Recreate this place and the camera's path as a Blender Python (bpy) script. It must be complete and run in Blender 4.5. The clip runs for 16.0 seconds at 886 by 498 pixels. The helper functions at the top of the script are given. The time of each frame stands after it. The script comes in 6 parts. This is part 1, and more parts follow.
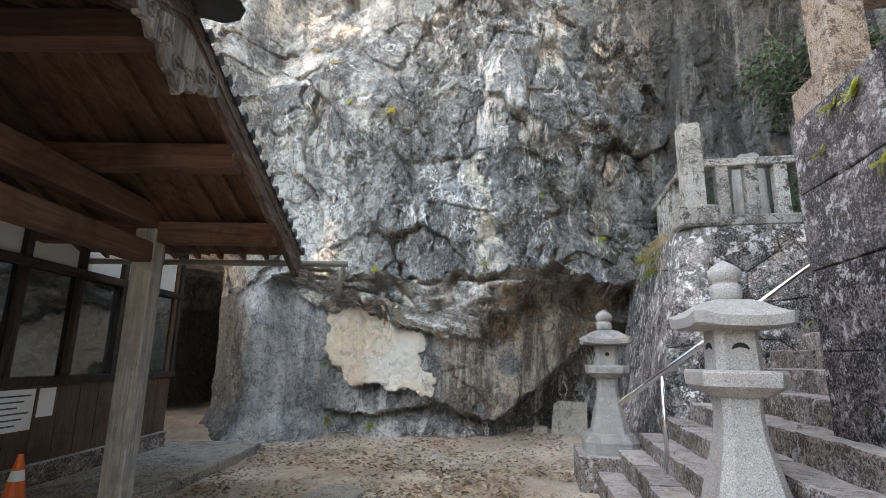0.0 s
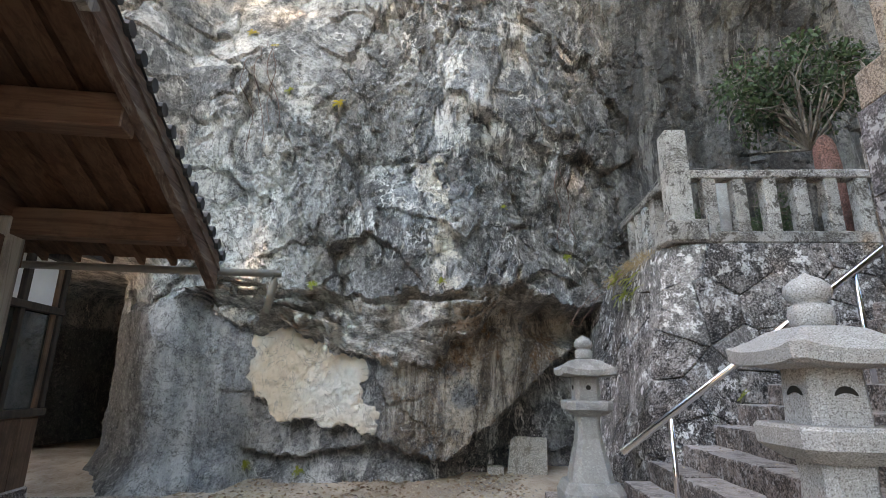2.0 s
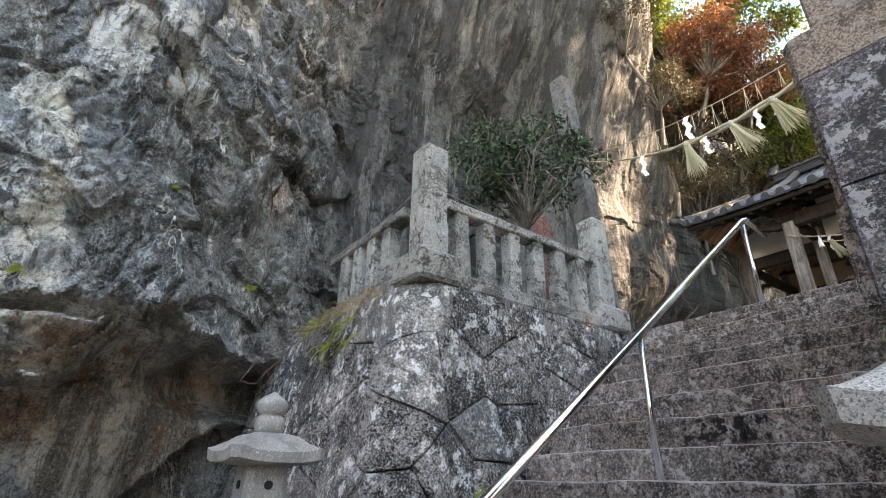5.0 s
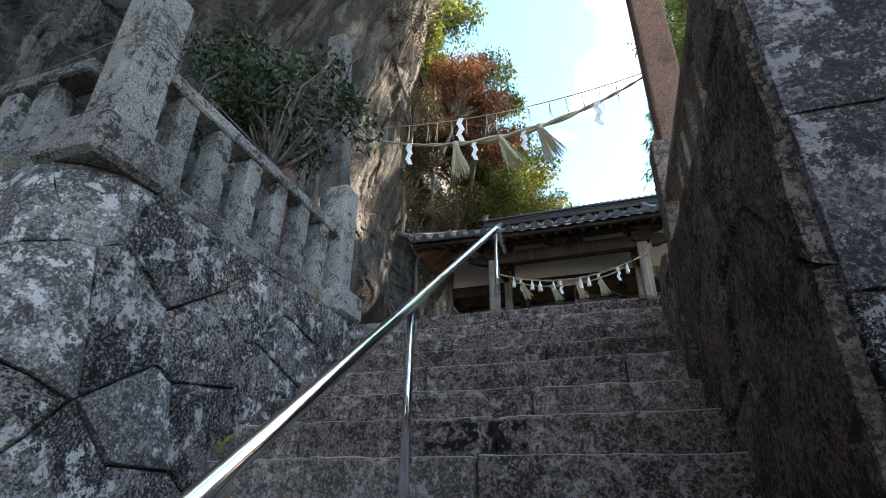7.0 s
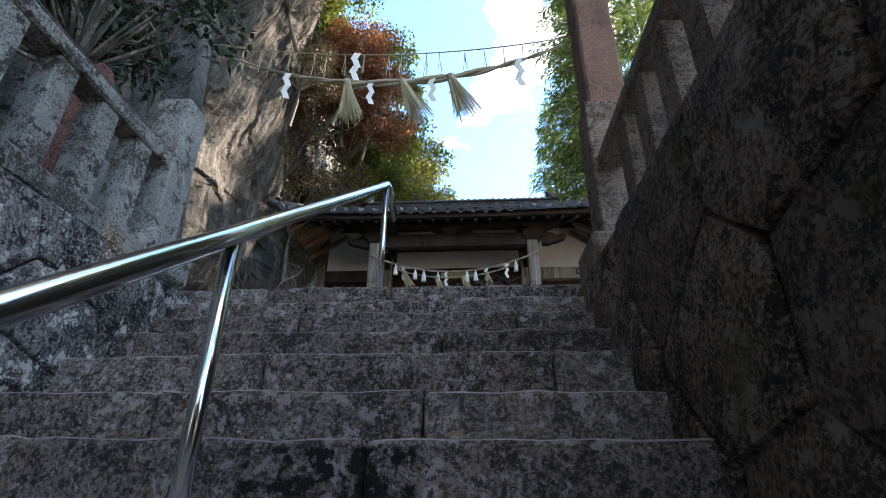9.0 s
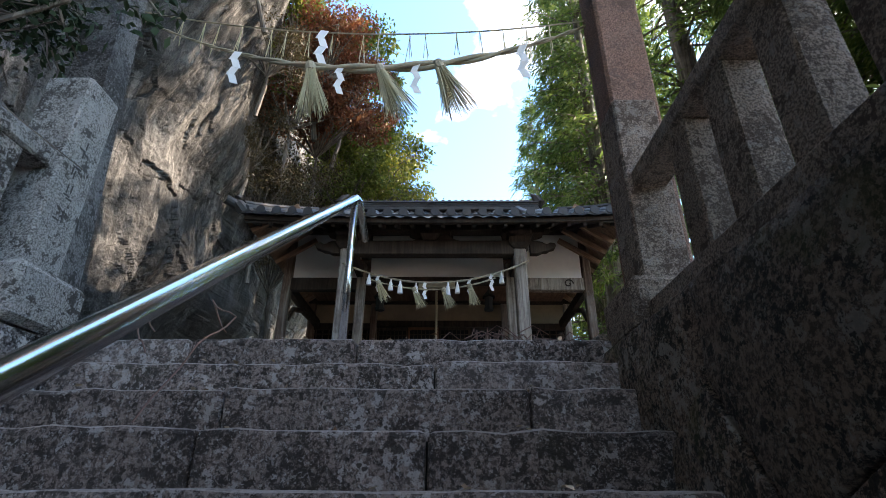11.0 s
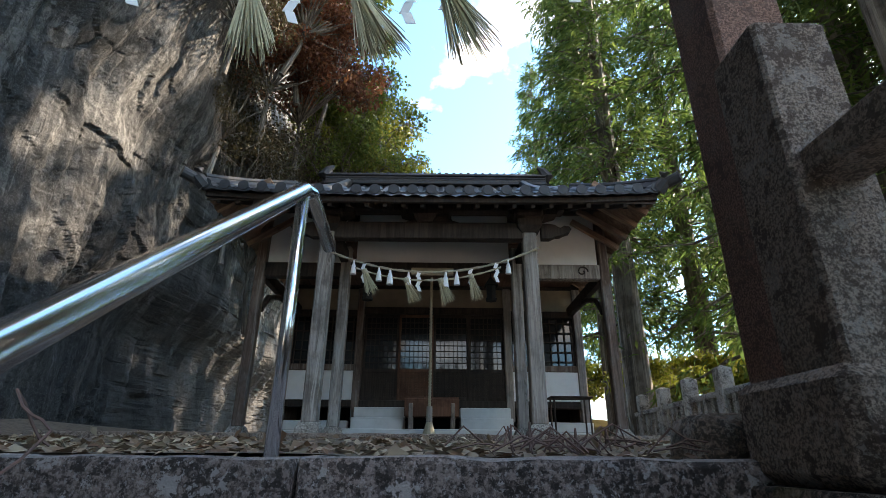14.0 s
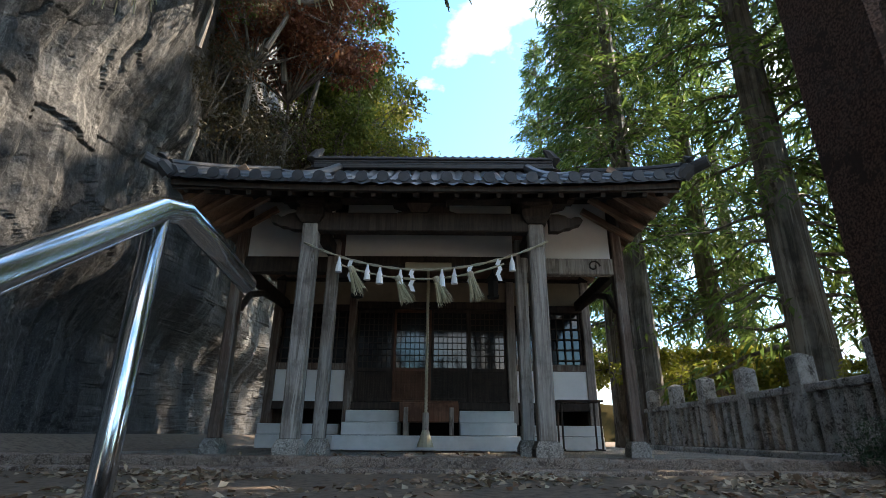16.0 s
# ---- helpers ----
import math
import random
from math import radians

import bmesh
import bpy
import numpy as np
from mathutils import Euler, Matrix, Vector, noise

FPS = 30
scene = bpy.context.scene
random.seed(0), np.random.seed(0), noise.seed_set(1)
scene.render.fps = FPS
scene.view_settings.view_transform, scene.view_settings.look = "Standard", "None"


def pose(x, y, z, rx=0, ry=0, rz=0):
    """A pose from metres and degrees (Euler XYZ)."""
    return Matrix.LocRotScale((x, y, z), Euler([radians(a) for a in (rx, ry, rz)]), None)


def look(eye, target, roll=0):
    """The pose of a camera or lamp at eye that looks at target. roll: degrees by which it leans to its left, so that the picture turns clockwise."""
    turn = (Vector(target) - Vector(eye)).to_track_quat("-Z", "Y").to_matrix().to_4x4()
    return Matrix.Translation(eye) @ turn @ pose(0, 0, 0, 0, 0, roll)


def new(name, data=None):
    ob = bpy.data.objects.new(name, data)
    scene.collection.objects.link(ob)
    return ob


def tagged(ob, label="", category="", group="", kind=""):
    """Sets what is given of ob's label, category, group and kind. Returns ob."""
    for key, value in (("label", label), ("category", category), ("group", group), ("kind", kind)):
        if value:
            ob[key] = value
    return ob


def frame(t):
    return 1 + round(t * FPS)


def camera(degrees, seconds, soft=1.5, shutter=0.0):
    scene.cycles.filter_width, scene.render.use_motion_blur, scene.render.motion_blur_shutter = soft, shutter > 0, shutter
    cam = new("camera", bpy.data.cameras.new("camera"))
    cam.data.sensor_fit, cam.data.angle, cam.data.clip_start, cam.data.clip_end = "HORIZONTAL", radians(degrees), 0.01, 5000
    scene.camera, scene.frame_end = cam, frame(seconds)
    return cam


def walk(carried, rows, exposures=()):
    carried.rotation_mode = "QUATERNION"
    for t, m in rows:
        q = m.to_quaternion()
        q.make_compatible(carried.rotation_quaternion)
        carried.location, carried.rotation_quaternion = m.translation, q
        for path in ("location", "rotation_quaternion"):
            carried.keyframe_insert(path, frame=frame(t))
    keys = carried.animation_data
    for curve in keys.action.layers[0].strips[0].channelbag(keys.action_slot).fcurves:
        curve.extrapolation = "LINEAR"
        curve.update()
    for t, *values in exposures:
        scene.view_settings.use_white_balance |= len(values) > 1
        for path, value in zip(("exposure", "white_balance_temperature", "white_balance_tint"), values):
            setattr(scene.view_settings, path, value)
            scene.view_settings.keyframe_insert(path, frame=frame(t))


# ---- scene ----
cam = camera(81.8, 16.0, soft=0.7)
PATH = [
    (0, (-0.007, 0.015, 1.319), (-1.929, -0.341, 1.742), 0.9),
    (0.5, (-0.214, -0.191, 1.328), (-2.162, -0.384, 1.742), 1.0),
    (1, (-0.422, -0.36, 1.375), (-2.375, -0.446, 1.795), 1.0),
    (1.5, (-0.706, -0.362, 1.403), (-2.654, -0.449, 1.849), 0.8),
    (2, (-0.965, -0.384, 1.424), (-2.896, -0.486, 1.934), 0.9),
    (2.5, (-1.321, -0.451, 1.435), (-3.222, -0.493, 2.054), 1.0),
    (3, (-1.684, -0.405, 1.401), (-3.542, -0.227, 2.121), 1.1),
    (3.2, (-1.819, -0.371, 1.415), (-3.659, -0.121, 2.16), 1.1),
    (5.3, (-3.352, -0.252, 1.437), (-4.711, 0.951, 2.278), 1.0),
    (5.5, (-3.458, -0.163, 1.452), (-4.736, 1.123, 2.296), 0.9),
    (6, (-3.757, -0.018, 1.458), (-4.786, 1.464, 2.32), 1.0),
    (6.5, (-3.943, 0.168, 1.462), (-4.688, 1.804, 2.338), 0.9),
    (7, (-4.116, 0.44, 1.462), (-4.687, 2.136, 2.355), 0.8),
    (7.5, (-4.296, 0.692, 1.457), (-4.686, 2.431, 2.366), 0.7),
    (8, (-4.29, 0.981, 1.412), (-4.518, 2.746, 2.324), 0.4),
    (8.5, (-4.286, 1.237, 1.622), (-4.444, 3.019, 2.515), 0.4),
    (9, (-4.375, 1.445, 1.694), (-4.49, 3.235, 2.579), 0.4),
    (9.5, (-4.43, 1.543, 1.878), (-4.479, 3.338, 2.758), 0.3),
    (10, (-4.448, 1.765, 2.004), (-4.463, 3.566, 2.875), 0.2),
    (10.2, (-4.447, 1.807, 2.052), (-4.466, 3.605, 2.928), 0.2),
    (12.3, (-4.543, 2.545, 2.596), (-4.565, 4.361, 3.434), 0.5),
    (12.5, (-4.553, 2.568, 2.627), (-4.573, 4.385, 3.464), 0.6),
    (13, (-4.505, 2.784, 2.685), (-4.516, 4.607, 3.508), 0.5),
    (13.5, (-4.49, 2.927, 2.786), (-4.499, 4.759, 3.589), 0.5),
    (14, (-4.529, 3.064, 2.958), (-4.526, 4.916, 3.714), 0.5),
    (14.5, (-4.494, 3.272, 3.083), (-4.484, 5.131, 3.822), 0.4),
    (15, (-4.478, 3.404, 3.143), (-4.471, 5.27, 3.865), 0.5),
    (15.5, (-4.505, 3.547, 3.325), (-4.498, 5.42, 4.026), 0.6),
    (16, (-4.451, 3.701, 3.392), (-4.457, 5.579, 4.08), 0.5),
]
EXPOSURES = [(0, 3.55, 11400, 25), (3, 3.3, 11300, 24), (5.5, 3.35, 10300, 21), (6.5, 2.8, 9100, 17), (8, 2.35, 8600, 18), (10, 2.4, 8200, 18), (12.5, 2.3, 8200, 17), (15, 2.2, 8000, 14), (16, 1.95, 7900, 14)]
walk(cam, [(t, look(eye, target, roll)) for t, eye, target, roll in PATH], EXPOSURES)

# ---- light ----
world = bpy.data.worlds.new("sky")
scene.world = world
world.use_nodes = True
wn, wl = world.node_tree.nodes, world.node_tree.links
wn.clear()
SUN_EL, SUN_AZ = radians(40), radians(66)   # azimuth clockwise from +Y
sky = wn.new("ShaderNodeTexSky")
sky.sky_type, sky.sun_disc, sky.sun_elevation, sky.sun_rotation = "NISHITA", False, SUN_EL, SUN_AZ
sky.air_density, sky.dust_density, sky.ozone_density = 1.0, 0.6, 2.0
geo = wn.new("ShaderNodeTexCoord")
mp = wn.new("ShaderNodeMapping")
mp.inputs["Scale"].default_value = (2.2, 2.2, 3.4)
mp.inputs["Location"].default_value = (0.1, 0.55, 0.3)
cl = wn.new("ShaderNodeTexNoise")
cl.inputs["Scale"].default_value, cl.inputs["Detail"].default_value, cl.inputs["Roughness"].default_value = 1.6, 8.0, 0.55
cr = wn.new("ShaderNodeMapRange")
cr.inputs[1].default_value, cr.inputs[2].default_value = 0.49, 0.64
mix = wn.new("ShaderNodeMix")
mix.data_type = "RGBA"
mix.inputs[7].default_value = (5.0, 5.1, 5.2, 1)
bg = wn.new("ShaderNodeBackground")
bg.inputs["Strength"].default_value = 0.15
wo = wn.new("ShaderNodeOutputWorld")
wl.new(geo.outputs["Generated"], mp.inputs["Vector"])
wl.new(mp.outputs[0], cl.inputs["Vector"])
wl.new(cl.outputs["Fac"], cr.inputs[0])
wl.new(cr.outputs[0], mix.inputs[0])
tint = wn.new("ShaderNodeMix")
tint.data_type, tint.blend_type = "RGBA", "MULTIPLY"
tint.inputs[0].default_value, tint.inputs[7].default_value = 1.0, (0.56, 0.98, 1.2, 1)
wl.new(sky.outputs[0], tint.inputs[6])
wl.new(tint.outputs[2], mix.inputs[6])
wl.new(mix.outputs[2], bg.inputs["Color"])
wl.new(bg.outputs[0], wo.inputs["Surface"])
sun = new("sun", bpy.data.lights.new("sun", "SUN"))
sun.data.energy, sun.data.angle, sun.data.color = 5.0, radians(0.6), (1.0, 0.96, 0.89)
d = Vector((math.sin(SUN_AZ) * math.cos(SUN_EL), math.cos(SUN_AZ) * math.cos(SUN_EL), math.sin(SUN_EL)))
sun.matrix_world = look(d * 60, (0, 0, 0))

# ---- materials ----
class Mat:
    """A small builder of node materials on object or world coordinates."""
    def __init__(self, name, rough=0.85, metal=0.0, spec=0.3):
        self.m = bpy.data.materials.new(name)
        self.m.use_nodes = True
        self.n, self.l = self.m.node_tree.nodes, self.m.node_tree.links
        self.b = self.n["Principled BSDF"]
        self.b.inputs["Roughness"].default_value = rough
        self.b.inputs["Metallic"].default_value = metal
        self.b.inputs["Specular IOR Level"].default_value = spec
        self.geo = self.n.new("ShaderNodeNewGeometry")

    def put(self, value, socket):
        if isinstance(value, bpy.types.NodeSocket):
            self.l.new(value, socket)
        elif isinstance(value, tuple) and len(value) == 3 and socket.type == "RGBA":
            socket.default_value = (*value, 1)
        else:
            socket.default_value = value

    def pos(self, scale=(1, 1, 1), rot=(0, 0, 0), local=False):
        mp = self.n.new("ShaderNodeMapping")
        mp.inputs["Scale"].default_value, mp.inputs["Rotation"].default_value = scale, rot
        src = self.n.new("ShaderNodeTexCoord").outputs["Object"] if local else self.geo.outputs["Position"]
        self.l.new(src, mp.inputs["Vector"])
        return mp.outputs[0]

    def noise(self, scale, detail=5.0, rough=0.6, at=None, warp=0.0):
        t = self.n.new("ShaderNodeTexNoise")
        t.inputs["Scale"].default_value, t.inputs["Detail"].default_value = scale, detail
        t.inputs["Roughness"].default_value, t.inputs["Distortion"].default_value = rough, warp
        self.l.new(at or self.geo.outputs["Position"], t.inputs["Vector"])
        return t.outputs["Fac"]

    def cells(self, scale, at=None, feature="F1"):
        t = self.n.new("ShaderNodeTexVoronoi")
        t.feature = feature
        t.inputs["Scale"].default_value = scale
        self.l.new(at or self.geo.outputs["Position"], t.inputs["Vector"])
        return t.outputs["Distance"]

    def step(self, v, lo, hi, a=0.0, b=1.0):
        t = self.n.new("ShaderNodeMapRange")
        t.interpolation_type = "SMOOTHSTEP"
        for k, x in zip((0, 1, 2, 3, 4), (v, lo, hi, a, b)):
            self.put(x, t.inputs[k])
        return t.outputs[0]

    def math(self, op, a, b=0.0):
        t = self.n.new("ShaderNodeMath")
        t.operation = op
        self.put(a, t.inputs[0]), self.put(b, t.inputs[1])
        return t.outputs[0]

    def mix(self, f, a, b, mode="MIX"):
        t = self.n.new("ShaderNodeMix")
        t.data_type, t.blend_type = "RGBA", mode
        self.put(f, t.inputs[0]), self.put(a, t.inputs[6]), self.put(b, t.inputs[7])
        return t.outputs[2]

    def xyz(self, v=None):
        t = self.n.new("ShaderNodeSeparateXYZ")
        self.l.new(v or self.geo.outputs["Position"], t.inputs[0])
        return t.outputs

    def rand(self):
        return self.n.new("ShaderNodeObjectInfo").outputs["Random"]

    def island(self):
        return self.geo.outputs["Random Per Island"]

    def bump(self, h, strength=0.5, dist=0.02, before=None):
        t = self.n.new("ShaderNodeBump")
        t.inputs["Strength"].default_value, t.inputs["Distance"].default_value = strength, dist
        self.l.new(h, t.inputs["Height"])
        if before:
            self.l.new(before, t.inputs["Normal"])
        return t.outputs[0]

    def done(self, color, normal=None, rough=None):
        self.put(color, self.b.inputs["Base Color"])
        if normal:
            self.l.new(normal, self.b.inputs["Normal"])
        if rough is not None:
            self.put(rough, self.b.inputs["Roughness"])
        return self.m


def mat_cliff():
    m = Mat("limestone_cliff", 0.82, spec=0.3)
    x, y, z = m.xyz()

    def zone(name):
        t = m.n.new("ShaderNodeAttribute")
        t.attribute_name = name
        return t.outputs["Fac"]

    def vein(scale, width, at, detail=8, rough=0.6, warp=0.5):
        v = m.math("ABSOLUTE", m.math("SUBTRACT", m.noise(scale, detail, rough, at=at, warp=warp), 0.5))
        return m.step(v, width, width * 0.3)
    bed = m.pos((1, 1.0, 0.55), (0.55, 0, 0))       # leaning bedding
    big = m.noise(0.45, 5, 0.6)
    fine = m.noise(9, 9, 0.72)
    mid = m.math("ADD", m.noise(1.7, 6, 0.62, at=bed), m.step(fine, 0.3, 0.7, -0.08, 0.08))
    speck = m.noise(48, 5, 0.75)
    drip = m.noise(1.0, 7, 0.66, at=m.pos((1.6, 2.6, 0.2)), warp=0.12)
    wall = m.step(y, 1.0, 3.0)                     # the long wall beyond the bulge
    bluish = m.mix(m.step(big, 0.42, 0.6), (0.34, 0.335, 0.325), (0.25, 0.275, 0.295))
    col = m.mix(m.step(mid, 0.43, 0.55), m.mix(0.8, bluish, (0.035, 0.036, 0.038)), bluish)
    # paler limestone towards the house, darker and browner towards the stairs
    side = m.math("ADD", y, m.step(m.noise(0.7, 7, 0.65), 0.3, 0.7, -1.6, 1.6))
    col = m.mix(m.step(side, -1.6, -4.0, 0.0, 0.8), col, m.mix(m.step(mid, 0.42, 0.53), (0.2, 0.205, 0.21), (0.68, 0.67, 0.64)))
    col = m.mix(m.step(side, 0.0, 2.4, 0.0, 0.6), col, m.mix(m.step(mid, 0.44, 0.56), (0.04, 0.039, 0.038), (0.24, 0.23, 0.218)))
    # calcite: leaning pale sheets, thin white veins
    sheets = m.math("ADD", m.noise(1.0, 9, 0.7, at=m.pos((1, 2.2, 0.5), (0.45, 0, 0)), warp=0.3), m.step(big, 0.4, 0.65, -0.05, 0.05))
    bulge = m.step(wall, 0.0, 1.0, 1.0, 0.12)
    col = m.mix(m.math("MULTIPLY", m.step(sheets, 0.57, 0.63, 0, 0.85), bulge), col, (0.72, 0.71, 0.68))
    col = m.mix(m.math("MULTIPLY", m.math("MULTIPLY", vein(1.3, 0.014, bed), bulge), m.step(m.noise(0.8, 3), 0.42, 0.58)), col, (0.78, 0.77, 0.74))
    col = m.mix(m.math("MULTIPLY", vein(4.5, 0.012, bed), m.math("MULTIPLY", bulge, m.step(m.noise(1.1, 3), 0.45, 0.6, 0, 0.7))), col, (0.7, 0.69, 0.67))
    scar = m.math("ADD", m.math("ABSOLUTE", m.math("SUBTRACT", m.math("SUBTRACT", y, -0.8), m.math("MULTIPLY", m.math("SUBTRACT", z, 3.4), -0.14))), m.step(m.noise(2.6, 9, 0.72), 0.25, 0.75, -0.3, 0.3))
    col = m.mix(m.math("MULTIPLY", m.step(scar, 0.13, 0.07), m.math("MULTIPLY", m.step(z, 2.5, 2.7), m.step(z, 4.7, 4.3))), col, (0.78, 0.72, 0.63))
    # the wall: a darker base tone, then long dark and pale water stains
    wall_tone = m.mix(m.step(mid, 0.43, 0.57), (0.026, 0.025, 0.025), (0.1, 0.097, 0.093))
    wall_tone = m.mix(m.step(m.math("ADD", y, m.step(mid, 0.3, 0.7, -1.0, 1.0)), 4.6, 6.4, 0, 0.2), wall_tone, m.mix(m.step(mid, 0.42, 0.56), (0.12, 0.118, 0.114), (0.36, 0.35, 0.33)))
    col = m.mix(m.math("MULTIPLY", wall, 0.85), col, wall_tone)
    col = m.mix(m.math("MULTIPLY", m.step(drip, 0.49, 0.55), m.step(wall, 0.0, 1.0, 0.3, 0.8)), col, (0.036, 0.036, 0.036))
    col = m.mix(m.math("MULTIPLY", m.step(m.noise(1.0, 9, 0.74, at=m.pos((1.6, 2.4, 0.22), (0.06, 0, 0)), warp=0.12), 0.55, 0.59), m.step(wall, 0.0, 1.0, 0.12, 0.65)), col, (0.24, 0.232, 0.22))
    # dark patch standing in for the shade at the cliff foot by the hall
    shaded = m.math("MULTIPLY", m.step(m.math("ADD", y, m.step(mid, 0.3, 0.7, -1.2, 1.2)), 8.8, 10.4), m.step(m.math("ADD", z, m.step(drip, 0.3, 0.7, -1.5, 1.5)), 7.4, 5.8))
    col = m.mix(m.math("MULTIPLY", shaded, 0.88), col, (0.035, 0.033, 0.032))
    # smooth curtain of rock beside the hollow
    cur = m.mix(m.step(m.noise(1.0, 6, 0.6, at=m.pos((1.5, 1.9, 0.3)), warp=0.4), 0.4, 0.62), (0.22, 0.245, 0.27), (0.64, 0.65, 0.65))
    # darkened towards the hollow: its shade is put into the rock's colour
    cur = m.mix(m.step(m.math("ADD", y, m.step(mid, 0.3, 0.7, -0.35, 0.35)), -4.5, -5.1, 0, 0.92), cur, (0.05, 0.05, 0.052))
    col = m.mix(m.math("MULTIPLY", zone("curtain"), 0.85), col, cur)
    # cream and ochre in the broken ledges
    led = m.mix(m.step(m.noise(2.0, 7, 0.7, at=m.pos((1, 1.0, 3.0))), 0.45, 0.57), (0.26, 0.235, 0.21), (0.76, 0.72, 0.65))
    led = m.mix(m.step(m.noise(1.6, 5), 0.58, 0.66, 0, 0.6), led, (0.5, 0.29, 0.16))
    col = m.mix(m.math("MULTIPLY", zone("ledge_band"), 0.9), col, led)
    # rust-stained rock further in
    rust = m.mix(m.step(m.noise(1.0, 8, 0.72, at=m.pos((1, 3.2, 0.7)), warp=0.4), 0.45, 0.58), (0.17, 0.13, 0.1), (0.66, 0.58, 0.48))
    rust = m.mix(m.step(m.noise(1.3, 7, 0.7), 0.53, 0.62, 0, 0.85), rust, (0.25, 0.12, 0.045))
    rust = m.mix(m.step(m.noise(1.1, 5, 0.6, at=m.pos((1, 1, 1), (0, 0, 2.0))), 0.56, 0.64, 0, 0.7), rust, (0.16, 0.22, 0.27))
    col = m.mix(m.math("MULTIPLY", zone("rust_face"), 0.9), col, rust)
    # crevices, grit and lichen flecks
    col = m.mix(m.math("MULTIPLY", vein(2.2, 0.009, m.pos((1, 1.2, 1.0), (-0.4, 0, 0)), 10, 0.66), 0.85), col, (0.022, 0.022, 0.024))
    col = m.mix(m.math("MULTIPLY", vein(6.5, 0.013, bed, 8, 0.7), m.step(m.noise(1.4, 4), 0.4, 0.6, 0.1, 0.85)), col, (0.03, 0.03, 0.032))
    col = m.mix(m.step(fine, 0.53, 0.57, 0, 0.6), col, m.mix(0.75, col, (0.03, 0.03, 0.033)))
    col = m.mix(m.math("MULTIPLY", m.step(m.noise(13, 9, 0.8), 0.55, 0.58, 0, 0.4), bulge), col, (0.62, 0.615, 0.6))
    col = m.mix(m.math("MULTIPLY", m.step(speck, 0.54, 0.6, 0, 0.4), m.step(wall, 0, 1, 1, 0.35)), col, (0.5, 0.5, 0.48))
    col = m.mix(m.step(speck, 0.45, 0.4, 0, 0.5), col, (0.05, 0.05, 0.05))
    # the freshly broken pale face
    tan = m.mix(m.step(m.noise(0.9, 4), 0.42, 0.62), (0.84, 0.8, 0.72), (0.82, 0.68, 0.53))
    tan = m.mix(m.step(m.noise(1.7, 9, 0.7, at=m.pos((1, 1.6, 0.7)), warp=0.4), 0.58, 0.64, 0, 0.55), tan, (0.4, 0.35, 0.29))
    tan = m.mix(m.math("MULTIPLY", vein(2.4, 0.006, None, 7), 0.6), tan, (0.24, 0.21, 0.18))
    col = m.mix(m.step(zone("pale_face"), 0.3, 0.6), col, tan)
    n = m.bump(m.noise(3.5, 11, 0.76), 0.8, 0.12)
    n = m.bump(fine, 0.8, 0.05, n)
    n = m.bump(speck, 0.5, 0.01, n)
    return m.done(col, n, m.step(drip, 0.5, 0.68, 0.9, 0.6))


